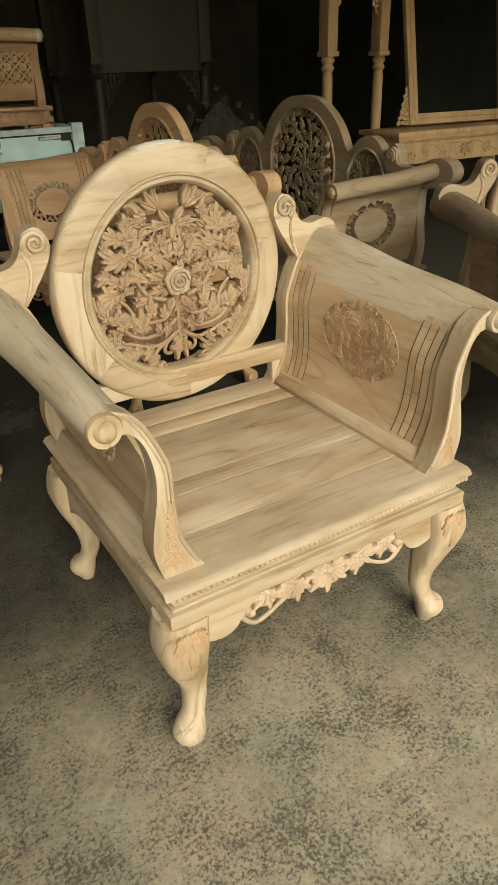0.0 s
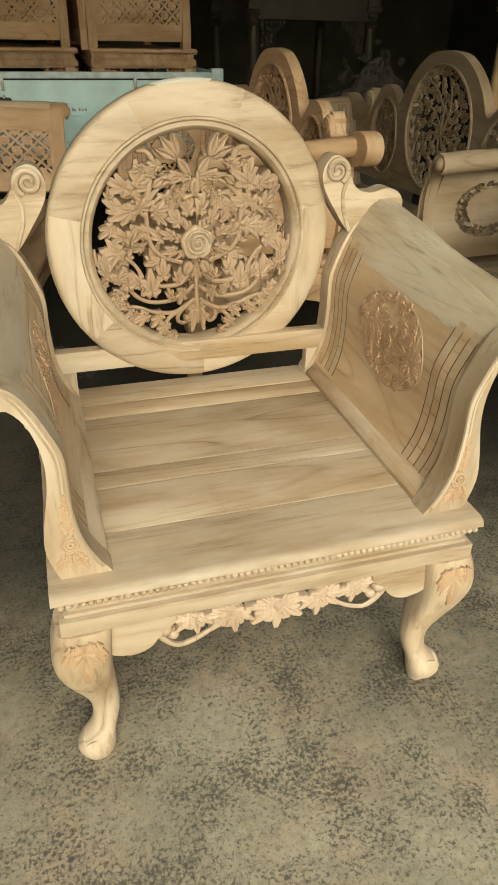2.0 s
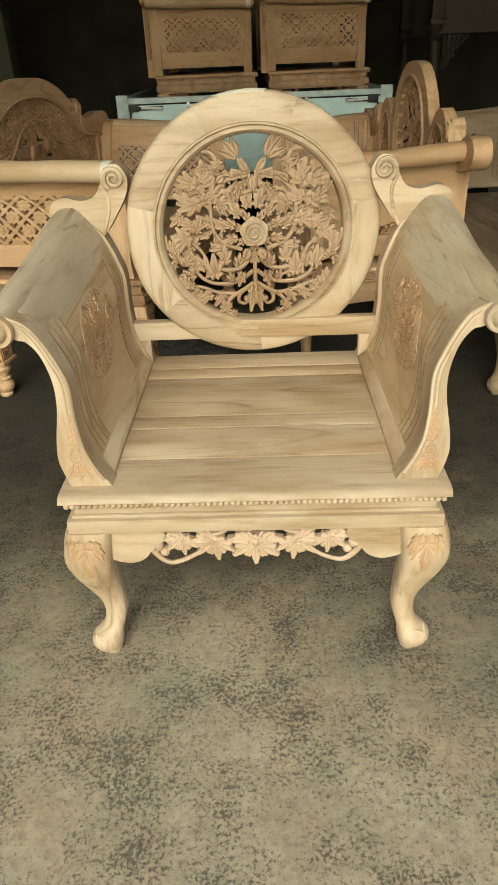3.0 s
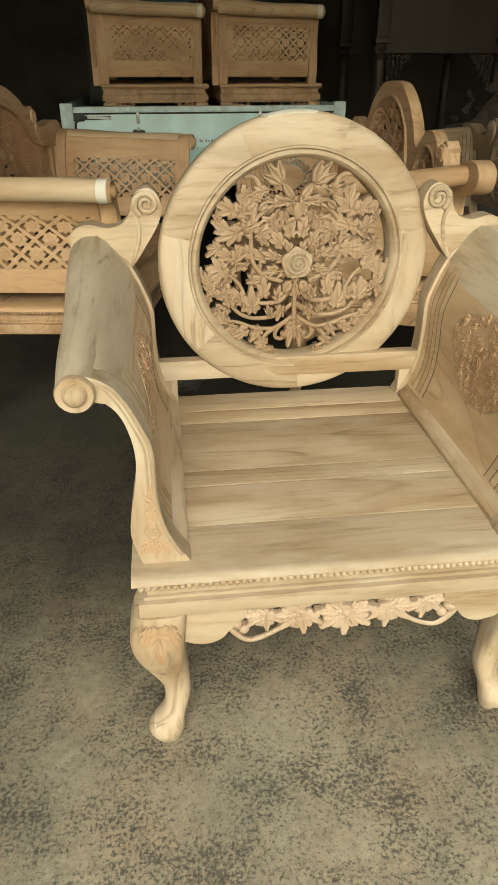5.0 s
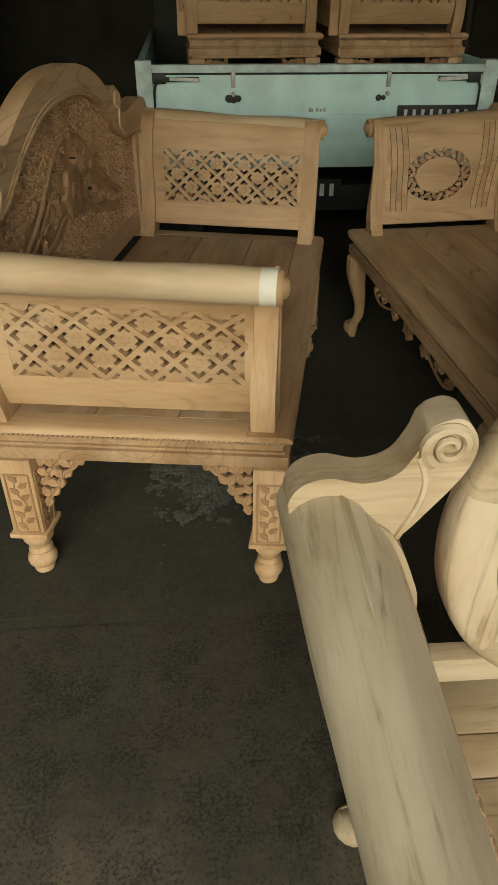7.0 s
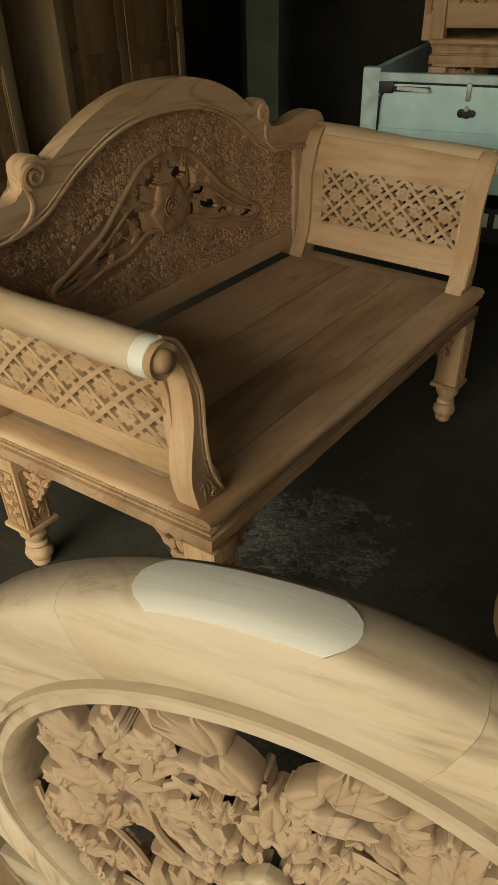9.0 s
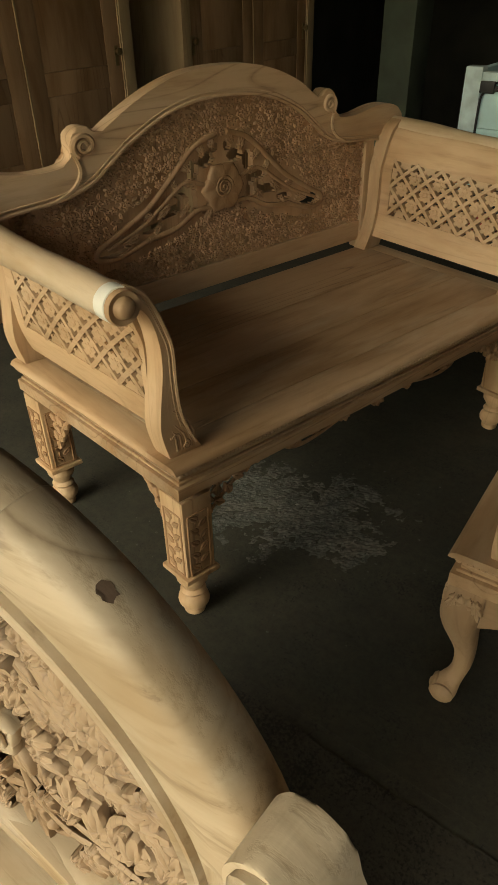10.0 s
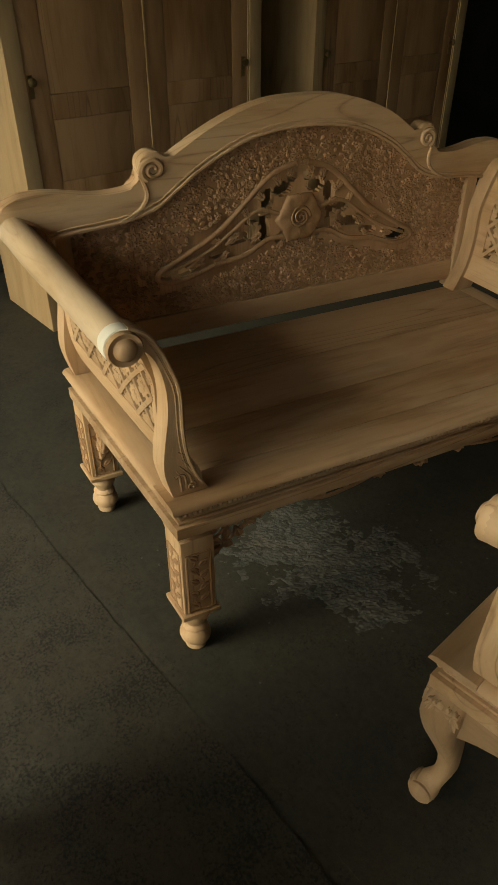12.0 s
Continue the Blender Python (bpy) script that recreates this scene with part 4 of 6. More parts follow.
def seat_frame(t, W, D, S, mx, my, edges, bead=True, inset=0.075):
    """Seat plate with boards, bead row and stepped moulding; returns the height of the moulding's underside."""
    bm = bmesh.new()
    prism(bm, [(0.0, S - 0.013), (0.006, S - 0.004), (0.016, S), (edges[0] - 0.001, S), (edges[0] - 0.001, S - 0.016), (0.0, S - 0.016)], -W, W, "x")
    part("seat_front_board", bm, mx, t)
    for a, b in zip(edges, edges[1:]):
        bm = bmesh.new()
        box(bm, -W + inset, W - inset, a + 0.0014, b - 0.0014, S - 0.016, S + random.uniform(-0.0014, 0.0006), 0.0018)
        part("seat_plank", bm, mx, t)
    for s in (-1, 1):
        bm = bmesh.new()
        prism(bm, [(s * (W - inset + 0.001), S - 0.016), (s * (W - inset + 0.001), S - 0.0008), (s * (W - 0.016), S - 0.0008), (s * (W - 0.006), S - 0.004), (s * W, S - 0.013), (s * W, S - 0.016)], edges[0], D, "y")
        part("seat_side_board", bm, my, t)
    bm = bmesh.new()
    n = int(2 * W / 0.0127)
    for i in range(n):
        x = -W + 0.010 + (2 * W - 0.02) * (i + 0.5) / n
        lathe(bm, [(0.0015, -0.0061), (0.0054, -0.0042), (0.0070, 0), (0.0054, 0.0042), (0.0015, 0.0061)], (x, 0.0055, S - 0.0230), 10, "x")
    n = int(D / 0.0127)
    for s in (-1, 1):
        for i in range(n):
            y = 0.016 + (D - 0.03) * (i + 0.5) / n
            lathe(bm, [(0.0015, -0.0055), (0.0050, -0.004), (0.0062, 0), (0.0050, 0.004), (0.0015, 0.0055)], (s * (W - 0.008), y, S - 0.0225), 6, "y")
    tagged(part("beading", bm, mx, t, "row of small turned beads"), kind="stuff")
    bm = bmesh.new()
    for z0, z1, o in ((S - 0.032, S - 0.016, 0.012), (S - 0.056, S - 0.032, 0.024), (S - 0.064, S - 0.056, 0.018), (S - 0.098, S - 0.064, 0.008)):
        box(bm, -W + o, W - o, o, D - o * 0.5, z0, z1, 0.003)
    part("seat_moulding", bm, mx, t)
    return S - 0.098


def armchair(m, label, group, pale_x=pale_x, pale_y=pale_y, pale_z=pale_z, carved=carved_pale, log=roll_wood, shallow=carved_light, tan=carved_tan, warm=warm_y):
    """Pale wooden armchair with a round openwork back; it faces -y, its origin is under the middle of the seat's front edge."""
    t = thing("armchair", m, label, "armchair", group)
    S, W, D = 0.482, 0.408, 0.77
    top = seat_frame(t, W, D, S, pale_x, pale_y, (0.152, 0.297, 0.360, 0.595, 0.665, 0.765))
    for s in (-1, 1):
        bm = bmesh.new()
        curve = smooth_line([(0.205, top, 0), (0.196, top - 0.022, 0), (0.206, top - 0.042, 0), (0.226, top - 0.054, 0), (0.238, top - 0.076, 0), (0.262, top - 0.092, 0), (0.295, top - 0.094, 0), (0.33, top - 0.078, 0)], 4)
        line = [(s * 0.33, top)] + [(s * p[0], p[1]) for p in curve]
        prism(bm, line, 0.026, 0.050, "y", 0.003)
        part("apron_block", bm, pale_x, t)
    bm = bmesh.new()
    apron_carving(bm, facing((0, 0.036, top), (1, 0, 0), (0, -1, 0)), 0.230, 0.112)
    box(bm, -0.215, 0.215, 0.030, 0.050, top - 0.010, top + 0.002, 0.002)
    tagged(part("apron_carving", bm, shallow, t, "pierced carved leaf apron"), kind="stuff")
    for s in (-1, 1):
        bm = bmesh.new()
        line = smooth_line([(0.07, top - 0.12), (0.14, top - 0.085), (0.25, top - 0.062), (D / 2, top - 0.055), (D - 0.25, top - 0.062), (D - 0.14, top - 0.085), (D - 0.07, top - 0.12)], 4)
        prism(bm, [(0.06, top)] + [(p[0], p[1]) for p in line] + [(D - 0.06, top)], s * 0.360, s * 0.388, "x")
        part("side_apron", bm, pale_y, t)
    bm = bmesh.new()
    box(bm, -0.33, 0.33, D - 0.06, D - 0.035, top - 0.09, top, 0.003)
    part("rear_apron", bm, pale_x, t)
    for sx in (-1, 1):
        for y, sy in ((0.052, -1), (D - 0.030, 1)):
            bm = bmesh.new()
            cabriole(bm, sx * 0.361, y, sx, sy * 0.7, top + 0.002, 0.100)
            leg = part("leg", bm, pale_z, t)
            if sy < 0:
                bm = bmesh.new()
                mm = facing((sx * 0.365, y - 0.055, top - 0.012), (0, 0, -1), (0, -1, 0))
                leaf(bm, mm, 0.11, 0.08, 3, 0.011, 0.010)
                leaf(bm, mm @ move(0.0, 0.02, 0.002) @ spin(0.25), 0.06, 0.03, 3, 0.006, 0.009)
                leaf(bm, mm @ move(0.0, -0.02, 0.002) @ spin(-0.25), 0.06, 0.03, 3, 0.006, 0.009)
                tagged(part("knee_carving", bm, tan, leg, "acanthus carved on the knee"), kind="stuff")
    for s in (-1, 1):
        rolled_arm(t, W, S, D, s, (pale_y, pale_z, carved_red), 0.045, 0.757, carve=tan, log=log, saddle=True, board=warm, rad=(0.031, 0.057), oval=(0.385, 0.224, 0.155, 0.096), tall=0.955)
        bm = bmesh.new()
        prism(bm, [(s * 0.302, S), (s * 0.302, S + 0.010), (s * 0.325, S + 0.030), (s * 0.352, S + 0.040), (s * 0.372, S + 0.040), (s * 0.395, S)], 0.094, 0.70, "y", 0.003)
        part("base_rail", bm, pale_y, t)
    # round back
    C, R0, R1 = 0.851, 0.343, 0.270
    yf, yb = 0.696, 0.752
    n = 80
    def hoop(prof, name, mat, parent, label=""):
        bm = bmesh.new()
        q = len(prof)
        vs = [[bm.verts.new((r * math.sin(2 * math.pi * i / n), y, C + r * math.cos(2 * math.pi * i / n))) for r, y in prof] for i in range(n)]
        for i in range(n):
            for j in range(q):
                bm.faces.new((vs[i][j], vs[i][(j + 1) % q], vs[(i + 1) % n][(j + 1) % q], vs[(i + 1) % n][j]))
        return part(name, bm, mat, parent, label)
    profile = [(R1, yf + 0.003), (R1 + 0.03, yf - 0.001), (R0 - 0.016, yf + 0.001), (R0 - 0.006, yf + 0.004), (R0 - 0.001, yf + 0.011), (R0, yf + 0.024), (R0 - 0.001, yb - 0.012), (R0 - 0.010, yb - 0.001), (R1 - 0.02, yb)]
    ring = new("back_ring")
    ring.parent = t
    # the ring stands a little askew in the frame
    ring.matrix_local = move(0.010, yf + 0.016) @ spin(radians(3.8)) @ move(0, -yf)
    cuts = [20, 77, 128, 178, 231, 284, 335, 380]
    for a, b in zip(cuts, cuts[1:]):
        bm = bmesh.new()
        rows = []
        for i in range(15):
            an = radians(a + 0.02 + (b - a - 0.04) * i / 14)
            rows.append([(r * math.sin(an), y, C + r * math.cos(an)) for r, y in profile])
        loft(bm, rows)
        part("ring_segment", bm, pale_x if abs((a + b) / 2 - 100) > 35 and abs((a + b) / 2 - 260) > 35 else pale_z, ring)
    hoop([(R1 + 0.003, yf + 0.006), (R1 + 0.001, yf - 0.004), (R1 - 0.004, yf - 0.004), (R1 - 0.007, yf + 0.003), (R1 - 0.010, yf - 0.001), (R1 - 0.016, yf - 0.003), (R1 - 0.022, yf + 0.003), (R1 - 0.026, yf + 0.013), (R1 - 0.026, yb - 0.004), (R1, yb - 0.004)],
         "inner_moulding", pale_x, ring)
    bm = bmesh.new()
    foliage_disc(bm, facing((0, yf + 0.020, C), (1, 0, 0), (0, -1, 0)), 0.243)
    tagged(part("openwork", bm, carved, ring, "openwork of carved vine leaves"), kind="stuff")
    bm = bmesh.new()
    rose(bm, facing((0, yf + 0.004, C), (1, 0, 0), (0, -1, 0)), 0.041)
    tagged(part("rose", bm, pale_z, ring, "carved rose at the middle"), kind="stuff")
    bm = bmesh.new()
    row = []
    lip = [(-0.0045, 0.0045), (-0.0002, 0.011), (0.0010, 0.017), (0.0012, 0.024), (0.0012, 0.031), (0.0006, 0.038), (-0.0002, 0.043), (-0.006, 0.043), (-0.012, 0.024), (-0.008, 0.006)]
    for i in range(22):
        # the strip's ends are rounded
        turn = [radians(-15.5 + cut + (23.5 - 2 * cut) * i / 21) for cut in (2.6 * (abs(min(y, 0.043) - 0.024) / 0.0195) ** 2.5 for _, y in lip)]
        row.append([((R0 + d) * math.sin(an), yf + y, C + (R0 + d) * math.cos(an)) for (d, y), an in zip(lip, turn)])
    loft(bm, row)
    part("sapwood_patch", bm, sap, ring, "whitish sapwood strip on the ring's crown")
    bm = bmesh.new()
    box(bm, -0.355, 0.355, yf + 0.012, yb - 0.010, S + 0.071, S + 0.125, 0.004)
    part("back_rail", bm, pale_x, t)
    for x in (-0.325, 0.325):
        bm = bmesh.new()
        box(bm, x - 0.022, x + 0.022, yf + 0.014, yb - 0.012, S - 0.02, S + 0.09, 0.002)
        part("back_stile", bm, pale_z, t)
    for s in (-1, 1):
        wing = scroll_pair(t, s, [(0.322, 0.966), (0.319, 1.006), (0.342, 1.035), (0.376, 1.025), (0.388, 0.992), (0.408, 0.960), (0.445, 0.948), (0.490, 0.957), (0.524, 0.944), (0.536, 0.910), (0.508, 0.876), (0.450, 0.862), (0.402, 0.852), (0.355, 0.91)],
                           (0.352, 1.001), 0.030, 0.712, 0.764, pale_x)
        bm = bmesh.new()
        line = smooth_line([(s * 0.385, 0.712, 0.986), (s * 0.372, 0.712, 0.951), (s * 0.376, 0.712, 0.911), (s * 0.396, 0.712, 0.859)], 5)
        tube(bm, line, 0.005, 6)
        part("edge_bead", bm, pale_x, wing)
    return t


chair = armchair(pose(0.795, 0.943, 0, 0, 0, -1.2), "pale raw-wood armchair with a round carved openwork back and rolled arms", "armchairs")
armchair(pose(2.21, 0.98, 0, 0, 0, -23), "greyish raw-wood armchair with rolled arms, beside the paler one", "armchairs", ash_x, ash_y, ash_z, carved_ash, roll_dark, carved_ash, carved_ash, ash_y)
bm = bmesh.new()
ka = radians(34)
km = move(0.010, 0.712) @ spin(radians(3.8)) @ facing((0.343 * math.sin(ka), 0.024, 0.851 + 0.343 * math.cos(ka)), (0, 1, 0), (math.sin(ka), 0, math.cos(ka)))
spot = [km @ Vector((0.0065 * (1 + 0.45 * noise.noise((i * 0.7, 3, 0))) * math.cos(i * 0.3927), 0.008 * (1 + 0.5 * noise.noise((i * 0.6, 7, 0))) * math.sin(i * 0.3927), 0)) for i in range(16)]
loft(bm, [[p - km.col[2].to_3d() * 0.006 for p in spot], spot])
part("knot", bm, knot_wood, chair, "dark knot in the ring's crown")


def fringe(bm, m, w, h):
    """A carved corner bracket of leaves and scrolls that fills a right triangle w wide and h deep below m."""
    for k in range(6):
        u = (k + 0.5) / 6
        d = h * (1 - u) ** 1.15 + 0.012
        n = max(1, int(d / 0.032))
        for j in range(n):
            v = -d * (j + 0.6) / n
            leaf(bm, m @ move(u * w, v, 0.004 * ((k + j) % 2)) @ spin(radians(-100 + 70 * ((k * 3 + j * 5) % 4))) @ move(-0.016, 0, 0), 0.036, 0.028, 2, 0.006, 0.012)
    scroll_stroke(bm, m, [(0.004, -h * 0.98), (w * 0.30, -h * 0.62), (w * 0.55, -h * 0.34), (w * 0.97, -0.012)], 0.005, 0.006)
    scroll_stroke(bm, m, [(0.006, -h * 0.5), (w * 0.25, -h * 0.30), (w * 0.5, -h * 0.05)], 0.004, 0.004)


HOLES = ((0.055, 0.915, 0.020, 0.013), (0.105, 0.895, 0.014, 0.020), (0.118, 0.845, 0.014, 0.018), (0.112, 0.795, 0.012, 0.022), (0.060, 0.762, 0.011, 0.015), (0.160, 0.850, 0.016, 0.012), (0.200, 0.800, 0.024, 0.011),
         (0.260, 0.772, 0.022, 0.009), (0.378, 0.758, 0.034, 0.013), (0.155, 0.805, 0.010, 0.016), (0.025, 0.945, 0.010, 0.010))


def daybed(m, label, group):
    """Teak bench with lattice ends, an arched carved back and square legs on turned feet."""
    t = thing("bench", m, label, "bench", group)
    S, W, D = 0.533, 0.745, 0.755
    top = seat_frame(t, W, D, S, seat_teak, teak_y, (0.11, 0.29, 0.50, 0.75))
    bm = bmesh.new()
    box(bm, -W + 0.03, W - 0.03, 0.03, D - 0.02, top - 0.012, top, 0.003)
    part("seat_rail", bm, teak_x, t)
    top -= 0.012
    for sx in (-1, 1):
        for y, sy in ((0.052, -1), (D - 0.050, 1)):
            x = sx * (W - 0.056)
            bm = bmesh.new()
            box(bm, x - 0.043, x + 0.043, y - 0.043, y + 0.043, 0.176, top, 0.004)
            leg = part("leg", bm, teak_z, t)
            bm = bmesh.new()
            box(bm, x - 0.052, x + 0.052, y - 0.052, y + 0.052, 0.160, 0.176, 0.004)
            part("leg_cap", bm, teak_z, leg)
            bm = bmesh.new()
            turned_leg(bm, x, y, 0.161)
            part("turned_foot", bm, teak_z, leg)
            # carved field on the outer faces of the leg
            bm = bmesh.new()
            for mm in (facing((x + sx * 0.0432, y, 0.285), (0, 0, 1), (sx, 0, 0)), facing((x, y - 0.0432, 0.285), (0, 0, 1), (0, -1, 0))):
                rim = [(-0.105, -0.031), (0.092, -0.031), (0.092, 0.031), (-0.105, 0.031), (-0.105, -0.031)]
                for p, q in zip(rim, rim[1:]):
                    tube(bm, [mm @ Vector((*p, 0)), mm @ Vector((*q, 0))], 0.003, 6)
                scroll_stroke(bm, mm, [(-0.10, 0.0), (-0.06, 0.012), (-0.01, -0.012), (0.04, 0.012), (0.085, 0.0)], 0.003, 0.0025)
                for k in range(9):
                    leaf(bm, mm @ move(-0.092 + 0.020 * k, 0, 0) @ spin(0.9 * (-1) ** k), 0.032, 0.020, 1 + k % 2, 0.006, 0.003)
            tagged(part("leg_carving", bm, carved_teak, leg, "shallow leaf carving"), kind="stuff")
        # brackets under the ends
        for y, d in ((0.101, 1), (D - 0.098, -1)):
            bm = bmesh.new()
            fringe(bm, Matrix(((0, 0, sx, sx * (W - 0.045)), (d, 0, 0, y), (0, 1, 0, top), (0, 0, 0, 1))), 0.125, 0.175)
            tagged(part("bracket", bm, carved_teak, t, "pierced carved corner bracket"), kind="stuff")
        bm = bmesh.new()
        fringe(bm, Matrix(((-sx, 0, 0, sx * (W - 0.105)), (0, 0, -1, 0.050), (0, 1, 0, top), (0, 0, 0, 1))), 0.19, 0.12)
        tagged(part("bracket", bm, carved_teak, t, "pierced carved corner bracket"), kind="stuff")
    bm = bmesh.new()
    apron_carving(bm, facing((0, 0.05, top), (1, 0, 0), (0, -1, 0)), 0.36, 0.045)
    tagged(part("apron_carving", bm, carved_teak, t, "carved leaf apron"), kind="stuff")
    for s in (-1, 1):
        roll = rolled_arm(t, W, S, D, s, (teak_y, teak_z, teak_y), 0.045, 0.755, rise=0.02, rib=False, lattice=(0.115, 0.655, 0.085, 0.275), bottom=0.058, post_w=0.058, rad=(0.036, 0.041), front_carving=False, log=roll_teak, tall=1.105)
        bm = bmesh.new()
        lathe(bm, [(0.0365, 0.0), (0.0380, 0.001), (0.0382, 0.032), (0.0370, 0.034)], (s * (W + 0.0548), 0.041, S + 0.3998), 24, "y")
        part("sapwood_band", bm, sap, roll, "whitish band at the roll's end")
        bm = bmesh.new()
        mm = facing((s * (W - 0.060), 0.0455, S + 0.010), (0, 0, 1), (0, -1, 0))
        scroll_stroke(bm, mm, [(0.0, 0.034 * s), (0.05, 0.026 * s), (0.092, 0.004 * s), (0.112, -0.020 * s)], 0.0035, 0.002)
        for k in range(4):
            scroll_stroke(bm, mm, [(0.004, (0.022 - 0.013 * k) * s), (0.035 + 0.004 * k, (0.018 - 0.013 * k) * s), (0.072 - 0.010 * k, (0.0 - 0.010 * k) * s), (0.088 - 0.013 * k, (-0.012 - 0.007 * k) * s)], 0.0042, 0.0016)
        spiral(bm, mm @ move(0.014, 0.006 * s, 0.001), 0.012, 1.4, 0.0035, 0, int(s))
        tagged(part("shell_carving", bm, teak_z, t, "fan-shaped shell carved at the post's foot"), kind="stuff")
    # arched back
    yf, yb = 0.752, 0.802
    half = [(0.0, 1.160), (0.10, 1.155), (0.20, 1.132), (0.29, 1.095), (0.36, 1.050), (0.395, 1.028), (0.412, 1.050), (0.442, 1.052), (0.462, 1.022), (0.458, 0.985), (0.485, 0.962), (0.56, 0.958), (0.66, 0.976), (0.745, 0.972), (0.80, 0.935), (0.79, 0.885), (0.735, 0.872), (0.66, 0.880)]
    edge = [(0.0, 1.082), (0.10, 1.076), (0.20, 1.052), (0.30, 1.005), (0.37, 0.952), (0.43, 0.905), (0.50, 0.880), (0.60, 0.870), (0.64, 0.862)]
    right = [(p[0], p[1]) for p in smooth_line([(1.044 * x + 0.02 * max(0, x - 0.46), z + 0.06, 0) for x, z in half], 4)]
    low = [(p[0], p[1]) for p in smooth_line([(1.044 * x + 0.14 * max(0, x - 0.43) + 0.02 * (x > 0.62), z + 0.06, 0) for x, z in edge], 4)]
    band = [(-x, z) for x, z in right[::-1]][:-1] + right + low[::-1] + [(-x, z) for x, z in low[1:]]
    bm = bmesh.new()
    prism(bm, band, yf - 0.006, yb, "y", 0.007)
    crest = part("crest", bm, teak_x, t, "arched crest rail with rolled ends")
    bm = bmesh.new()
    for off, r in ((0.0, 0.0055), (0.013, 0.003)):
        line = [(-x, yf - 0.007, z + off) for x, z in low[::-1]] + [(x, yf - 0.007, z + off) for x, z in low[1:]]
        tube(bm, line, r, 6)
    part("edge_bead", bm, teak_x, crest)
    for s in (-1, 1):
        bm = bmesh.new()
        spiral(bm, facing((s * 0.451, yf - 0.007, 1.068), (1, 0, 0), (0, -1, 0)), 0.030, 1.7, 0.009, radians(-60 if s > 0 else 240), s)
        line = smooth_line([(s * 0.482, yf - 0.007, 1.055), (s * 0.468, yf - 0.007, 1.005), (s * 0.491, yf - 0.007, 0.965), (s * 0.543, yf - 0.007, 0.938)], 5)
        tube(bm, line, 0.006, 6)
        part("scroll", bm, teak_x, crest, "spiral scroll")
    # carved field
    def roof(x):
        x = abs(x)
        for (a, za), (b, zb) in zip(low, low[1:]):
            if x <= b:
                return za + (zb - za) * (x - a) / max(1e-6, b - a)
        return low[-1][1]
    def droop(x):
        return 0.05 * min(1.0, abs(x) / 0.42) ** 1.5
    def motif(x, z):
        """1 inside the pierced centre, 0 on its border, below 0 outside."""
        a, z = abs(x) / 1.044, z - 0.05 + droop(x)
        hi = 0.985 - 0.20 * (a / 0.40) ** 1.25 - 0.012 * math.cos(a * 30)
        lo = 0.725 + 0.055 * math.exp(-(a / 0.13) ** 2) - 0.02 * (a / 0.4)
        return min(hi - z, z - lo, 0.43 - a)
    bm = bmesh.new()
    def front(u, v):
        x = -0.713 + 1.426 * u
        return Vector((x, yf + 0.018, 0.625 + (roof(x) + 0.01 - 0.625) * v))
    def back(u, v):
        p = front(u, v)
        p[1] = yb - 0.008
        return p
    def cut(u, v):
        p = front(u, v)
        return any(((abs(p[0]) / 1.044 - a) / c) ** 2 + ((p[2] - 0.05 + droop(p[0]) - b) / d) ** 2 < 2.5 for a, b, c, d in HOLES)
    sheet(bm, front, back, 260, 80, cut)
    field = part("back_panel", bm, carved_teak, t, "reddish pierced back panel")
    rnd = random.Random(11)
    bm = bmesh.new()
    placed = []
    tries = 0
    while len(placed) < 2100 and tries < 40000:
        tries += 1
        x, z = rnd.uniform(-0.70, 0.70), rnd.uniform(0.635, 1.135)
        r = rnd.choice((0.009, 0.013, 0.017, 0.020))
        if z > roof(x) - r * 0.7 or motif(x, z) > -r * 0.9:
            continue
        if any((x - a) ** 2 + (z - b) ** 2 < (0.78 * (r + q)) ** 2 for a, b, q in placed):
            continue
        placed.append((x, z, r))
        mm = facing((x, yf + 0.0165, z), (1, 0, 0), (0, -1, 0)) @ spin(rnd.uniform(0, 6.28))
        if r > 0.0115:
            sprig(bm, mm, r, 5, 0.0065)
            sprig(bm, mm @ move(0, 0, 0.003), r * 0.4, 5, 0.0055)
        elif rnd.random() < 0.5:
            sprig(bm, mm, r, 4, 0.0060)
        else:
            leaf(bm, mm @ move(-r, 0, 0.003), r * 2.2, r * 1.3, 1, 0.009, 0.004)
    tagged(part("relief", bm, carved_teak, field, "dense carved relief of little flowers and leaves"), kind="stuff")
    bm = bmesh.new()
    mid = facing((0, yf + 0.012, 0.05), (1, 0, 0), (0, -1, 0)) @ Matrix.Diagonal((1.044, 1, 1, 1))
    for s in (-1, 1):
        scroll_stroke(bm, mid, [(s * 0.02, 0.985), (s * 0.10, 0.965), (s * 0.18, 0.905), (s * 0.26, 0.845), (s * 0.36, 0.80), (s * 0.42, 0.775), (s * 0.43, 0.745), (s * 0.37, 0.728), (s * 0.28, 0.745)], 0.010, 0.008)
        scroll_stroke(bm, mid, [(s * 0.28, 0.745), (s * 0.18, 0.745), (s * 0.10, 0.775), (s * 0.02, 0.762)], 0.010, 0.008)
        scroll_stroke(bm, mid, [(s * 0.06, 0.84), (s * 0.14, 0.87), (s * 0.22, 0.83), (s * 0.30, 0.79), (s * 0.40, 0.765)], 0.007, 0.006)
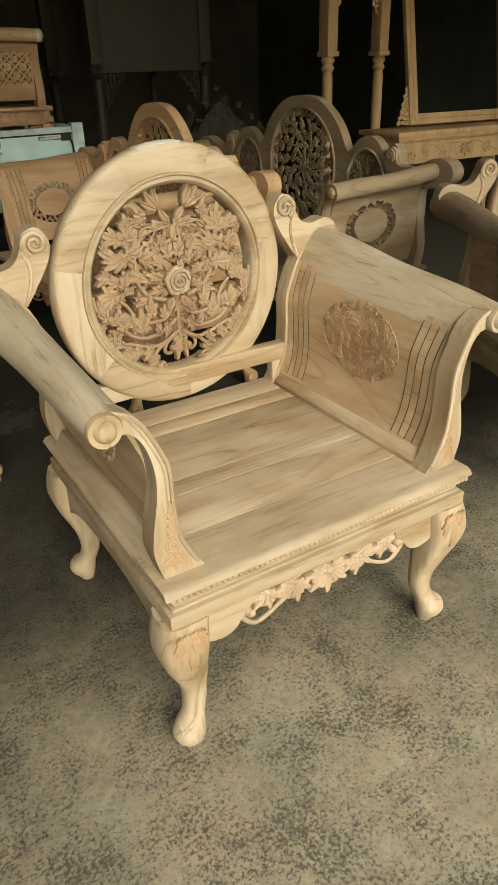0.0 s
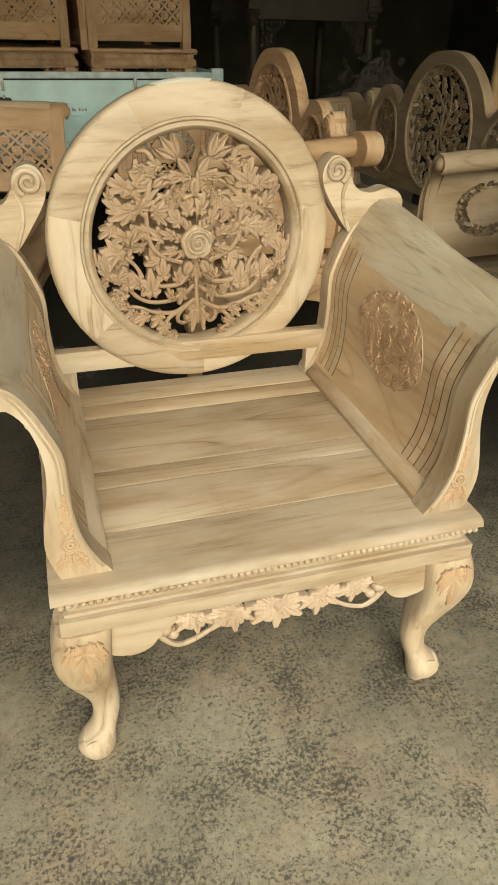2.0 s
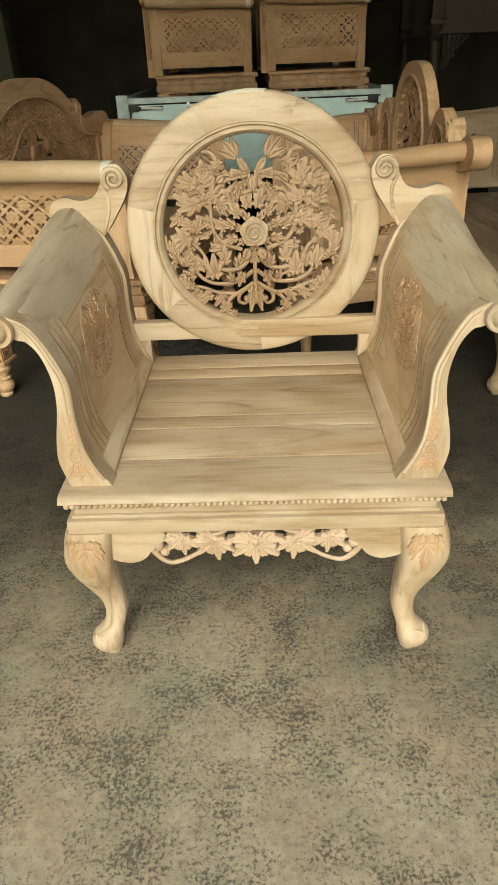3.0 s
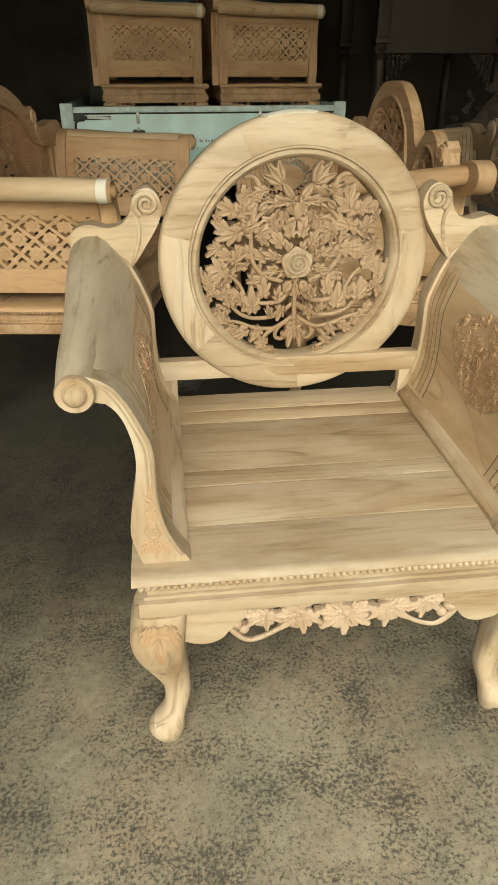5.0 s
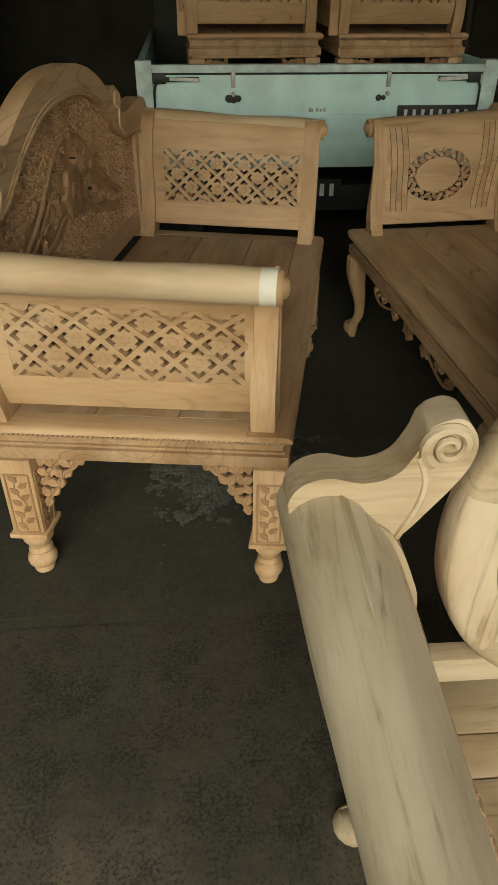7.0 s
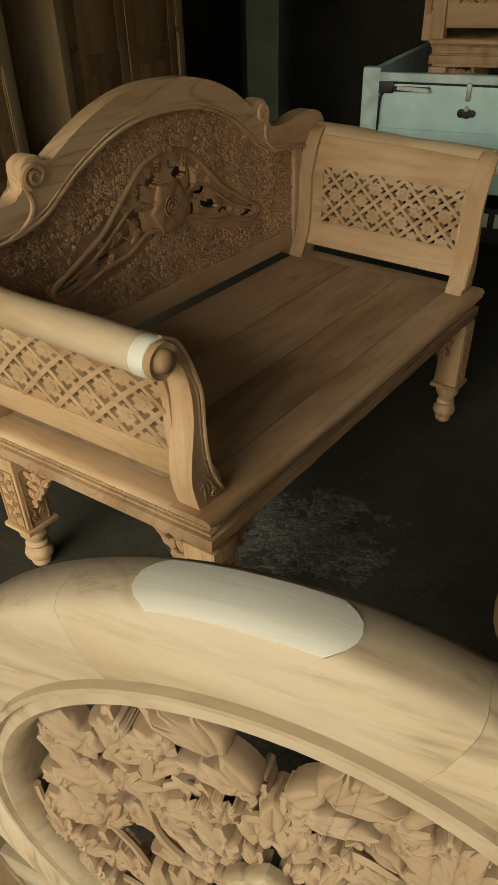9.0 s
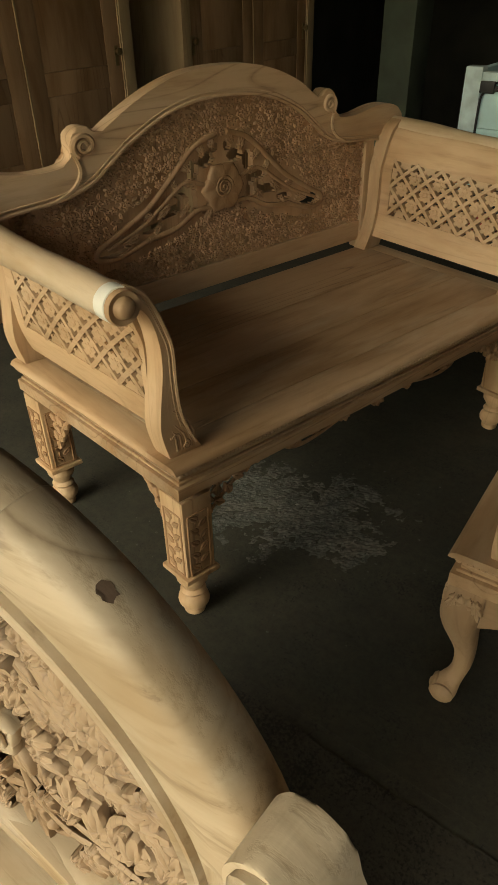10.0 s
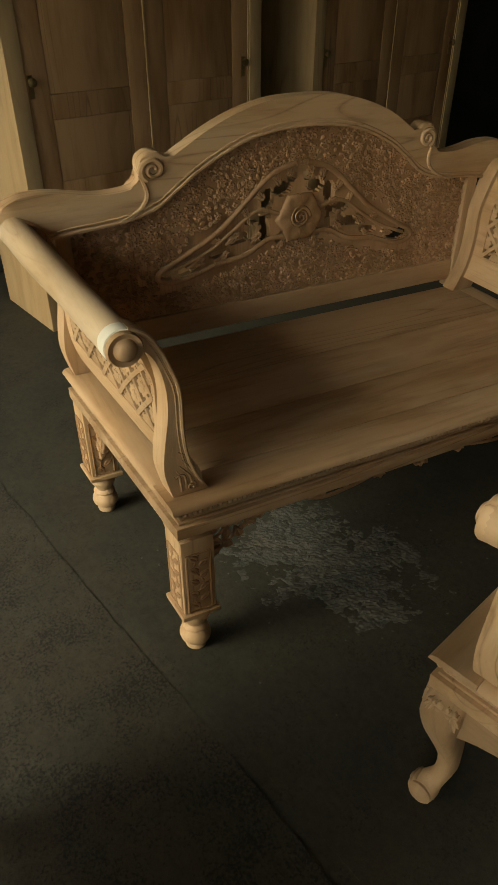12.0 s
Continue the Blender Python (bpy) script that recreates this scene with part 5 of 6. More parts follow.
        for x, z, a, ln in ((0.07, 0.93, 70, 0.07), (0.12, 0.90, 40, 0.07), (0.10, 0.86, 10, 0.07), (0.17, 0.86, 60, 0.06), (0.20, 0.82, -30, 0.07), (0.13, 0.80, -40, 0.06), (0.26, 0.81, 20, 0.06), (0.31, 0.775, -15, 0.07), (0.24, 0.775, -60, 0.05), (0.05, 0.77, -70, 0.06), (0.04, 0.95, 100, 0.05), (0.35, 0.765, 190, 0.06)):
            leaf(bm, mid @ move(s * x, z, 0.0) @ spin(radians(a if s > 0 else 180 - a)), ln * 0.80, ln * 0.5, 3, 0.009, 0.010)
    for i in range(6):
        a = 2 * math.pi * i / 6
        leaf(bm, mid @ move(0, 0.825, 0.004) @ spin(a) @ move(0.014, 0, 0), 0.068, 0.086, 1, 0.014, 0.010)
    rose(bm, mid @ move(0, 0.825, 0.002) @ Matrix.Diagonal((1, 1, 0.7, 1)), 0.046)
    for v in bm.verts:
        v.co.z -= droop(v.co.x)
    tagged(part("centre_motif", bm, carved_teak, field, "rose among pierced leaves and scrolls"), kind="stuff")
    bm = bmesh.new()
    box(bm, -0.688, 0.688, yf + 0.006, yb - 0.004, 0.556, 0.632, 0.004)
    part("back_rail", bm, teak_x, t)
    for s in (-1, 1):
        bm = bmesh.new()
        box(bm, s * 0.683 - 0.022, s * 0.683 + 0.022, yf - 0.002, yb + 0.002, S - 0.01, 0.94, 0.004)
        part("back_stile", bm, teak_z, t)
    # the near end was glued a little out of square
    for ob in t.children_recursive:
        for v in ob.data.vertices:
            k = min(1.0, max(0.0, (-v.co.x - 0.30) / 0.35))
            v.co.x += k * (0.002 - 0.062 * v.co.y / D)
    return t


def sofa(m, W, label, group, mx=teak_x, my=teak_y, mz=teak_z, cut_wood=carved_teak):
    """Teak sofa with a triple-humped carved back, wreathed arm panels and cabriole legs; W is half its length."""
    t = thing("sofa", m, label, "sofa", group)
    S, D = 0.50, 0.72
    f = (W + 0.15) / 1.05
    top = seat_frame(t, W, D, S, mx, my, (0.10, 0.24, 0.38, 0.52, 0.64, 0.715))
    for s in (-1, 1):
        bm = bmesh.new()
        line = smooth_line([(0.07, top - 0.11), (0.16, top - 0.07), (D / 2, top - 0.05), (D - 0.16, top - 0.07), (D - 0.07, top - 0.11)], 4)
        prism(bm, [(0.06, top)] + [(p[0], p[1]) for p in line] + [(D - 0.06, top)], s * (W - 0.045), s * (W - 0.02), "x")
        part("side_apron", bm, my, t)
        for y, sy in ((0.052, -1), (D - 0.06, 1)):
            bm = bmesh.new()
            cabriole(bm, s * (W - 0.048), y, s, sy * 0.8, top + 0.002, 0.080)
            leg = part("leg", bm, mz, t)
            if sy < 0:
                bm = bmesh.new()
                for mm in (facing((s * (W - 0.046), y - 0.044, top - 0.012), (0, 0, -1), (0, -1, 0)), facing((s * (W - 0.003), y, top - 0.012), (0, 0, -1), (s, 0, 0))):
                    leaf(bm, mm, 0.10, 0.07, 4, 0.007, 0.010)
                    leaf(bm, mm @ move(0.0, 0.02, 0.002) @ spin(0.25), 0.06, 0.03, 3, 0.006, 0.009)
                    leaf(bm, mm @ move(0.0, -0.02, 0.002) @ spin(-0.25), 0.06, 0.03, 3, 0.006, 0.009)
                tagged(part("knee_carving", bm, mz, leg, "acanthus carved on the knee"), kind="stuff")
        rolled_arm(t, W, S, D, s, (my, mz, my), 0.075, 0.69, rise=0.03, oval=(0.36, 0.185, 0.150, 0.108), wreath=True, bottom=0.05, rad=(0.035, 0.036), tall=1.11)
    bm = bmesh.new()
    apron_carving(bm, facing((0, 0.036, top), (1, 0, 0), (0, -1, 0)), W * 0.55, 0.085)
    box(bm, -W + 0.09, W - 0.09, 0.030, 0.050, top - 0.014, top + 0.002, 0.002)
    tagged(part("apron_carving", bm, cut_wood, t, "pierced carved leaf apron"), kind="stuff")
    half = [(0.0, 1.160), (0.12, 1.150), (0.225, 1.110), (0.31, 1.050), (0.362, 0.985), (0.392, 0.978), (0.45, 1.018), (0.525, 1.035), (0.595, 1.012), (0.640, 0.965), (0.655, 0.985), (0.685, 1.015), (0.72, 1.00), (0.728, 0.955), (0.76, 0.925), (0.85, 0.930), (0.95, 0.952), (1.03, 0.935), (1.055, 0.895), (1.03, 0.855), (0.95, 0.855), (0.90, 0.86)]
    right = [(p[0] * f, p[1] + 0.35 * max(0.0, p[1] - 0.98)) for p in smooth_line([(x, z, 0) for x, z in half], 4)]
    yf, yb = 0.650, 0.700
    def ceil_at(x):
        x = abs(x)
        best = 0.86
        for (a, za), (b, zb) in zip(right, right[1:]):
            if min(a, b) <= x <= max(a, b) and abs(b - a) > 1e-6:
                best = max(best, za + (zb - za) * (x - a) / (b - a))
        return best
    bays = [(0.0, 0.885, 0.280 * f, 0.280), (0.510 * f, 0.805, 0.140 * f, 0.190), (-0.510 * f, 0.805, 0.140 * f, 0.190)]
    def hole(u, v):
        x = -W + 0.03 + 2 * (W - 0.03) * u
        z = 0.575 + (ceil_at(x) - 0.575) * v
        return any(((x - a) / p) ** 2 + ((z - b) / q) ** 2 < 1 for a, b, p, q in bays)
    bm = bmesh.new()
    xs = W - 0.03
    sheet(bm, lambda u, v: Vector((-xs + 2 * xs * u, yf, 0.575 + (ceil_at(-xs + 2 * xs * u) - 0.575) * v)), lambda u, v: Vector((-xs + 2 * xs * u, yb, 0.575 + (ceil_at(-xs + 2 * xs * u) - 0.575) * v)), 130, 40, hole)
    board = part("back_board", bm, mx, t, "triple-humped back board")
    rnd = random.Random(5)
    for a, b, p, q in bays:
        bm = bmesh.new()
        pts = [(a + p * math.cos(6.2832 * i / 48), yf - 0.003, b + q * math.sin(6.2832 * i / 48)) for i in range(49)]
        tube(bm, pts, 0.007, 6)
        part("oval_moulding", bm, mx, board)
        bm = bmesh.new()
        mm = facing((a, yf + 0.02, b), (1, 0, 0), (0, -1, 0))
        for ring in (0.94, 0.76, 0.56, 0.36):
            n = int(26 * ring) + 4
            for i in range(n):
                an = 6.2832 * (i + ring * 3) / n
                leaf(bm, mm @ move(p * ring * math.cos(an), q * ring * math.sin(an), rnd.uniform(-0.006, 0.006)) @ spin(an + rnd.uniform(-1.4, 1.4)) @ move(-0.028, 0, 0), 0.050, 0.036, 3, 0.010, 0.012)
        for ring in (0.86, 0.64, 0.42, 0.2):
            n = int(18 * ring) + 4
            for i in range(n):
                an = 6.2832 * (i + ring * 5) / n
                leaf(bm, mm @ move(p * ring * math.cos(an), q * ring * math.sin(an), -0.012) @ spin(rnd.uniform(0, 6.28)) @ move(-0.03, 0, 0), 0.062, 0.052, 3, 0.008, 0.006)
        for i in range(10):
            an = 6.2832 * i / 10
            scroll_stroke(bm, mm, [(p * r * math.cos(an + r), q * r * math.sin(an + r)) for r in (0.1, 0.35, 0.65, 0.99)], 0.005, 0.005)
        rose(bm, mm, 0.036)
        tagged(part("openwork", bm, cut_wood, board, "pierced carved foliage"), kind="stuff")
    for s in (-1, 1):
        out = [(x * f, z) for x, z in ((0.655, 0.985), (0.685, 1.015), (0.722, 1.0), (0.728, 0.955), (0.765, 0.935), (0.85, 0.945), (0.95, 0.982), (1.03, 0.975), (1.066, 0.930), (1.03, 0.880), (0.93, 0.858), (0.80, 0.852), (0.70, 0.885), (0.655, 0.94))]
        scroll_pair(t, s, out, (0.69 * f, 0.982), 0.026, yf - 0.016, yb + 0.004, mx)
    return t


bench = daybed(pose(0.564, 3.078, 0, 0, 0, 76.85), "light teak bench with lattice ends and a densely carved arched back", "lattice benches")
for x in (0.905, 1.665):
    b = copy_thing(bench, pose(x, 5.745, 0.645, 0, 0, 90) @ Matrix.Diagonal((1, 0.92, 1, 1)))
    b["label"] = "teak bench with lattice ends, loaded on the truck bed"
sofa(pose(0.927, 3.257, 0, 0, 0, -86.3), 0.742, "brown teak sofa with pierced wreaths in its arm panels", "humped sofas")
sofa(pose(1.745, 3.20, 0, 0, 0, -89), 0.90, "greyish raw-wood sofa with a triple-humped carved back, in the second row", "humped sofas", ash_x, ash_y, ash_z, carved_ash)


# ---- truck ----
def truck(m):
    t = thing("pickup_truck", m, "pale turquoise pickup truck with a shut tailgate, parked rear-on", "truck")
    w, z0, z1 = 1.80, 0.565, 1.055
    bm = bmesh.new()
    box(bm, 0.045, w - 0.045, 0.004, 0.040, z0, z1 - 0.02, 0.006)
    gate = part("tailgate", bm, teal_paint, t, "pressed steel tailgate with ribs")
    for z in (z0 + 0.09, z1 - 0.245):
        bm = bmesh.new()
        box(bm, 0.06, w - 0.06, -0.004, 0.01, z, z + 0.016, 0.003)
        part("pressed_rib", bm, teal_paint, gate)
    bm = bmesh.new()
    box(bm, 0.0, w, -0.006, 0.046, z1 - 0.035, z1, 0.005)
    part("top_rail", bm, white_paint, gate)
    # black strip laid in to paint the dark of the rail's open gap
    bm = bmesh.new()
    box(bm, 0.06, w - 0.06, 0.0015, 0.012, z1 - 0.045, z1 - 0.0355)
    part("gap_seal", bm, rubber, gate, "black strip put in for the dark gap under the top rail")
    for x in (0.02, w - 0.02):
        bm = bmesh.new()
        box(bm, x - 0.04, x + 0.04, -0.012, 0.05, z0 - 0.02, z1 + 0.02, 0.006)
        part("corner_post", bm, white_paint, t, "chipped white corner post")
    for s, x in ((1, 0.10), (-1, w - 0.10)):
        bm = bmesh.new()
        box(bm, x - 0.040, x + 0.026, -0.022, 0.0, z1 - 0.082, z1 - 0.034, 0.004)
        box(bm, x + s * 0.09 - 0.10, x + s * 0.09 + 0.10, -0.016, -0.002, z1 - 0.074, z1 - 0.052, 0.003)
        latch = part("latch", bm, black_metal, gate, "black lever latch")
        bm = bmesh.new()
        a, b = x + s * 0.045, x + s * 0.185
        prism(bm, [(a, z1 - 0.066), (b, z1 - 0.074), (b + s * 0.012, z1 - 0.066), (b, z1 - 0.056), (a, z1 - 0.050)][::s], -0.027, -0.0165, "y", 0.002)
        part("lever", bm, pale_metal, latch, "worn pale lever")
        bm = bmesh.new()
        tube(bm, smooth_line([(x - s * 0.02, -0.014, z1 - 0.08), (x - s * 0.034, -0.010, z1 - 0.12), (x - s * 0.036, -0.006, z1 - 0.30), (x - s * 0.036, -0.004, z0 + 0.03)], 4), 0.006, 6)
        part("edge_seal", bm, rubber, gate, "black rubber seal along the edge")
    for x in (0.46, 1.25):
        bm = bmesh.new()
        box(bm, x - 0.010, x + 0.010, -0.02, 0.0, z1 - 0.10, z1 - 0.03, 0.003)
        lathe(bm, [(0.010, -0.022), (0.010, 0.0)], (x, 0, z1 - 0.13), 10, "y")
        part("chain_hook", bm, steel, gate)
    for x, r in ((0.438, 0.012), (0.462, 0.014), (0.486, 0.010), (1.21, 0.010), (1.235, 0.008)):
        bm = bmesh.new()
        lathe(bm, [(r * 0.9, -0.012), (r * 0.8, 0.0), (r * 1.5, 0.0015), (r * 1.6, 0.0045)], (x, 0, z1 - 0.152), 12, "y")
        part("bolt", bm, black_metal, gate)
    rnd = random.Random(2)
    for k in range(5):
        bm = bmesh.new()
        x, z = 0.84 + 0.02 * k + rnd.uniform(0, 0.01), z1 - 0.215
        box(bm, x, x + 0.012, 0.0025, 0.006, z, z + rnd.uniform(0.012, 0.02))
        part("letter_bar", bm, steel, gate)
    bm = bmesh.new()
    box(bm, 1.315, 1.745, -0.010, 0.004, z1 - 0.295, z1 - 0.187, 0.003)
    plate = part("number_plate", bm, black_metal, gate, "black number plate with pale bars")
    for k in range(8):
        bm = bmesh.new()
        x = 1.350 + 0.046 * k
        box(bm, x, x + 0.017, -0.012, -0.009, z1 - 0.262, z1 - 0.206, 0.001)
        part("plate_bar", bm, plate_paint, plate)
    # bed, frame and cab
    for x in (0.0, w):
        bm = bmesh.new()
        box(bm, x - 0.02, x + 0.02, 0.05, 2.3, z0, z1, 0.005)
        part("bed_side", bm, teal_paint, t)
    bm = bmesh.new()
    box(bm, 0.02, w - 0.02, 0.05, 2.3, 0.605, 0.645)
    part("bed_floor", bm, steel, t)
    bm = bmesh.new()
    box(bm, 0.08, w - 0.08, 0.02, 0.12, 0.33, 0.47, 0.01)
    bumper = part("bumper", bm, black_metal, t, "black rear bumper beam")
    bm = bmesh.new()
    box(bm, 0.58, 1.05, 0.005, 0.018, 0.375, 0.505, 0.003)
    plate = part("number_plate", bm, black_metal, bumper, "black number plate with pale bars")
    for k in range(8):
        bm = bmesh.new()
        x = 0.610 + 0.054 * k
        box(bm, x, x + 0.024, 0.0025, 0.006, 0.415, 0.480, 0.001)
        part("plate_bar", bm, plate_paint, plate)
    for x in (0.16, w - 0.16):
        bm = bmesh.new()
        box(bm, x - 0.09, x + 0.09, 0.0, 0.03, 0.36, 0.45, 0.006)
        part("tail_lamp", bm, plain_red, t, "dull red tail lamp")
    for x in (0.25, w - 0.25):
        for y in (0.75, 3.1):
            bm = bmesh.new()
            lathe(bm, [(0.17, -0.085), (0.295, -0.08), (0.327, -0.05), (0.327, 0.05), (0.295, 0.08), (0.17, 0.085)], (x, y, 0.297), 26, "x")
            wheel = part("tyre", bm, rubber, t)
            bm = bmesh.new()
            lathe(bm, [(0.03, -0.05), (0.17, -0.06), (0.17, 0.06), (0.03, 0.05)], (x, y, 0.297), 20, "x")
            part("rim", bm, steel, wheel)
    bm = bmesh.new()
    for x in (0.45, w - 0.45):
        box(bm, x - 0.04, x + 0.04, 0.06, 3.6, 0.38, 0.60)
    part("chassis", bm, black_metal, t)
    bm = bmesh.new()
    def cab_front(u, v):
        return Vector((0.02 + (w - 0.04) * u, 2.42 + 0.10 * v, 0.5 + 1.55 * v))
    sheet(bm, cab_front, lambda u, v: cab_front(u, v) + Vector((0, 0.03, 0)), 40, 40, lambda u, v: 0.79 < v < 0.94 and 0.24 < u < 0.56)
    cab = part("cab_rear", bm, cab_paint, t, "rear wall of the cab, deep shade put into its colour")
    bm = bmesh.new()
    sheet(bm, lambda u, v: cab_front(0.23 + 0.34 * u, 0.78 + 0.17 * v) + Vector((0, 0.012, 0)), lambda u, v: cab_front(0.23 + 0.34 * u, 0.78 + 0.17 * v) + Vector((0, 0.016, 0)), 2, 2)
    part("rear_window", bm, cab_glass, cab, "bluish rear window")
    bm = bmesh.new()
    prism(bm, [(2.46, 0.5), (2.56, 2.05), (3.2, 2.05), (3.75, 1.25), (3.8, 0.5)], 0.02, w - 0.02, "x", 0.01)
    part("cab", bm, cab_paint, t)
    return t


plate_paint = plain("grey_enamel", (0.50, 0.52, 0.51), 0.5)
# cab colour darkened to paint in the deep shade behind the load
cab_paint = plain("shaded_cab_paint", (0.022, 0.036, 0.034), 0.6)
plain_red = plain("dull_red_plastic", (0.25, 0.03, 0.02), 0.4)
cab_glass, _n, _l, _b = material("bluish_glass")
_b.inputs["Base Color"].default_value, _b.inputs["Roughness"].default_value, _b.inputs["Metallic"].default_value = (0.16, 0.30, 0.34, 1), 0.06, 0.7
truck(pose(-0.03, 4.84, 0))


# ---- wardrobes along the west side ----
def wardrobe(m, width, label):
    """Two-door wardrobe that faces +x; its origin is its near front corner on the floor, its width runs along +y."""
    t = thing("wardrobe", m, label, "wardrobe", "wardrobes")
    H = 2.05
    for y in (0.0, width - 0.075):
        bm = bmesh.new()
        box(bm, -0.52, 0.012, y, y + 0.075, 0.0, H, 0.004)
        part("side", bm, frame_wood, t, "yellowish side post")
    for z0, z1 in ((0.0, 0.09), (H - 0.09, H)):
        bm = bmesh.new()
        box(bm, -0.50, 0.008, 0.076, width - 0.076, z0, z1, 0.004)
        part("cross_board", bm, old_wood, t)
    bm = bmesh.new()
    box(bm, -0.52, -0.50, 0.076, width - 0.076, 0.0, H)
    part("rear_board", bm, old_wood, t)
    half = (width - 0.154) / 2
    for k in range(2):
        y0 = 0.077 + k * (half + 0.001)
        y1 = y0 + half - 0.004
        bm = bmesh.new()
        box(bm, -0.026, -0.016, y0 + 0.08, y1 - 0.08, 0.12, H - 0.12)
        door = part("door", bm, old_wood, t)
        for a, b, c, d in ((y0, y0 + 0.10, 0.092, H - 0.092), (y1 - 0.10, y1, 0.092, H - 0.092), (y0 + 0.1005, y1 - 0.1005, 0.092, 0.20), (y0 + 0.1005, y1 - 0.1005, 0.60, 0.70), (y0 + 0.1005, y1 - 0.1005, 0.96, 1.06), (y0 + 0.1005, y1 - 0.1005, H - 0.20, H - 0.092)):
            bm = bmesh.new()
            box(bm, -0.028, 0.0005, a, b, c, d, 0.0012)
            part("stile" if d - c > 1 else "rail", bm, old_wood, door)
        for c, d in ((0.20, 0.60), (0.70, 0.96), (1.06, H - 0.20)):
            bm = bmesh.new()
            box(bm, -0.020, -0.0015, y0 + 0.1015, y1 - 0.1015, c + 0.001, d - 0.001, 0.001)
            part("panel", bm, old_wood, door)
        bm = bmesh.new()
        ky = y1 - 0.035 if k else y0 + 0.02
        lathe(bm, [(0.010, 0.0), (0.010, 0.012), (0.018, 0.020), (0.018, 0.030), (0.008, 0.036)], (0.0, ky, 1.115), 12, "x")
        box(bm, 0.001, 0.004, ky - 0.012, ky + 0.012, 1.05, 1.14, 0.001)
        part("knob", bm, brass, door, "small brass knob with a key plate")
        bm = bmesh.new()
        box(bm, -0.004, 0.006, y1 - 0.004, y1 + 0.006, 0.092, H - 0.092, 0.002)
        part("cover_strip", bm, frame_wood, door, "pale strip along the door's edge")
    return t


wardrobe(pose(-1.663, 2.99, 0), 1.36, "brown two-door wardrobe with a pale lit side post")
wardrobe(pose(-1.663, 4.73, 0), 1.33, "brown two-door wardrobe standing deeper in the shade")


# ---- the dim rear of the workshop ----
def turned_post(bm, x, y, z0, z1, r=0.045):
    h = z1 - z0
    lathe(bm, [(r * 0.9, 0), (r * 1.15, 0.02 * h), (r * 0.8, 0.05 * h), (r * 1.2, 0.08 * h), (r * 0.75, 0.11 * h), (r * 0.8, 0.14 * h), (r * 0.95, 0.5 * h), (r * 0.88, 0.84 * h), (r * 0.75, 0.88 * h), (r * 1.15, 0.91 * h), (r * 0.8, 0.94 * h), (r * 1.2, 0.97 * h), (r * 0.9, h)], (x, y, z0), 18)


def canopy(m, w, d, rail, mat, label, name, category):
    """A tall open frame: four turned posts with square heads, beams and carved brackets."""
    t = thing(name, m, label, category)
    rows = (0, d) if d else (0,)
    for x in (0, w):
        for y in rows:
            bm = bmesh.new()
            turned_post(bm, x, y, 0.55, 1.42)
            post = part("post", bm, mat, t)
            bm = bmesh.new()
            box(bm, x - 0.06, x + 0.06, y - 0.06, y + 0.06, 1.42, 1.455, 0.006)
            box(bm, x - 0.05, x + 0.05, y - 0.05, y + 0.05, 1.455, 2.1, 0.006)
            part("post_head", bm, mat, post)
            bm = bmesh.new()
            box(bm, x - 0.055, x + 0.055, y - 0.055, y + 0.055, 0.0, 0.55, 0.006)
            part("post_foot", bm, mat, post)
        bm = bmesh.new()
        s = 1 if x == 0 else -1
        fringe(bm, Matrix(((s, 0, 0, x + s * 0.05), (0, 0, -1, -0.01), (0, 1, 0, rail), (0, 0, 0, 1))), 0.20, 0.26)
        tagged(part("bracket", bm, mat, t, "carved corner bracket"), kind="stuff")
    for y in rows:
        bm = bmesh.new()
        box(bm, -0.04, w + 0.04, y - 0.03, y + 0.03, rail, 2.1, 0.006)
        part("beam", bm, mat, t)
        bm = bmesh.new()
        box(bm, 0.05, w - 0.05, y - 0.025, y + 0.025, 0.40, 0.50, 0.005)
        part("lower_beam", bm, mat, t)
    for x in (0, w) if d else ():
        bm = bmesh.new()
        box(bm, x - 0.025, x + 0.025, 0.05, d - 0.05, 0.40, 0.50, 0.005)
        part("side_beam", bm, mat, t)
    return t


canopy(pose(3.70, 4.62, 0, 0, 0, 5), 0.56, 0, 1.95, frame_wood, "open canopy frame with turned posts in yellowish wood", "canopy_frame", "canopy frame")
canopy(pose(2.22, 5.55, 0, 0, 0, 2), 0.95, 0.9, 1.36, shade_wood, "carved cabinet stand on turned posts, rear shade put into its colour", "cabinet_stand", "cabinet")
t = thing("headboard", pose(3.05, 5.15, 0), "carved headboard leaning among the furniture, rear shade put into its colour", "headboard")
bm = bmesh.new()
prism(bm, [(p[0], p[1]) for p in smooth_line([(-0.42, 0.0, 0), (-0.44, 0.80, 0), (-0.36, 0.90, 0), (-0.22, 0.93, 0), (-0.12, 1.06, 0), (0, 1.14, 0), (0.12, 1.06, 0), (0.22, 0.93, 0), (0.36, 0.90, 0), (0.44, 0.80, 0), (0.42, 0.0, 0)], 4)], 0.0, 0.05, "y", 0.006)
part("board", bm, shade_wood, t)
bm = bmesh.new()
rnd = random.Random(8)
for i in range(260):
    x, z = rnd.uniform(-0.44, 0.44), rnd.uniform(0.5, 1.26)
    if z < 1.25 - 0.8 * abs(x) + 0.05 * math.sin(40 * x):
        leaf(bm, facing((x, -0.004, z), (1, 0, 0), (0, -1, 0)) @ spin(rnd.uniform(0, 6.28)), 0.06, 0.045, 3, 0.010, 0.008)
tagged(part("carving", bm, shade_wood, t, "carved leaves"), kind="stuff")


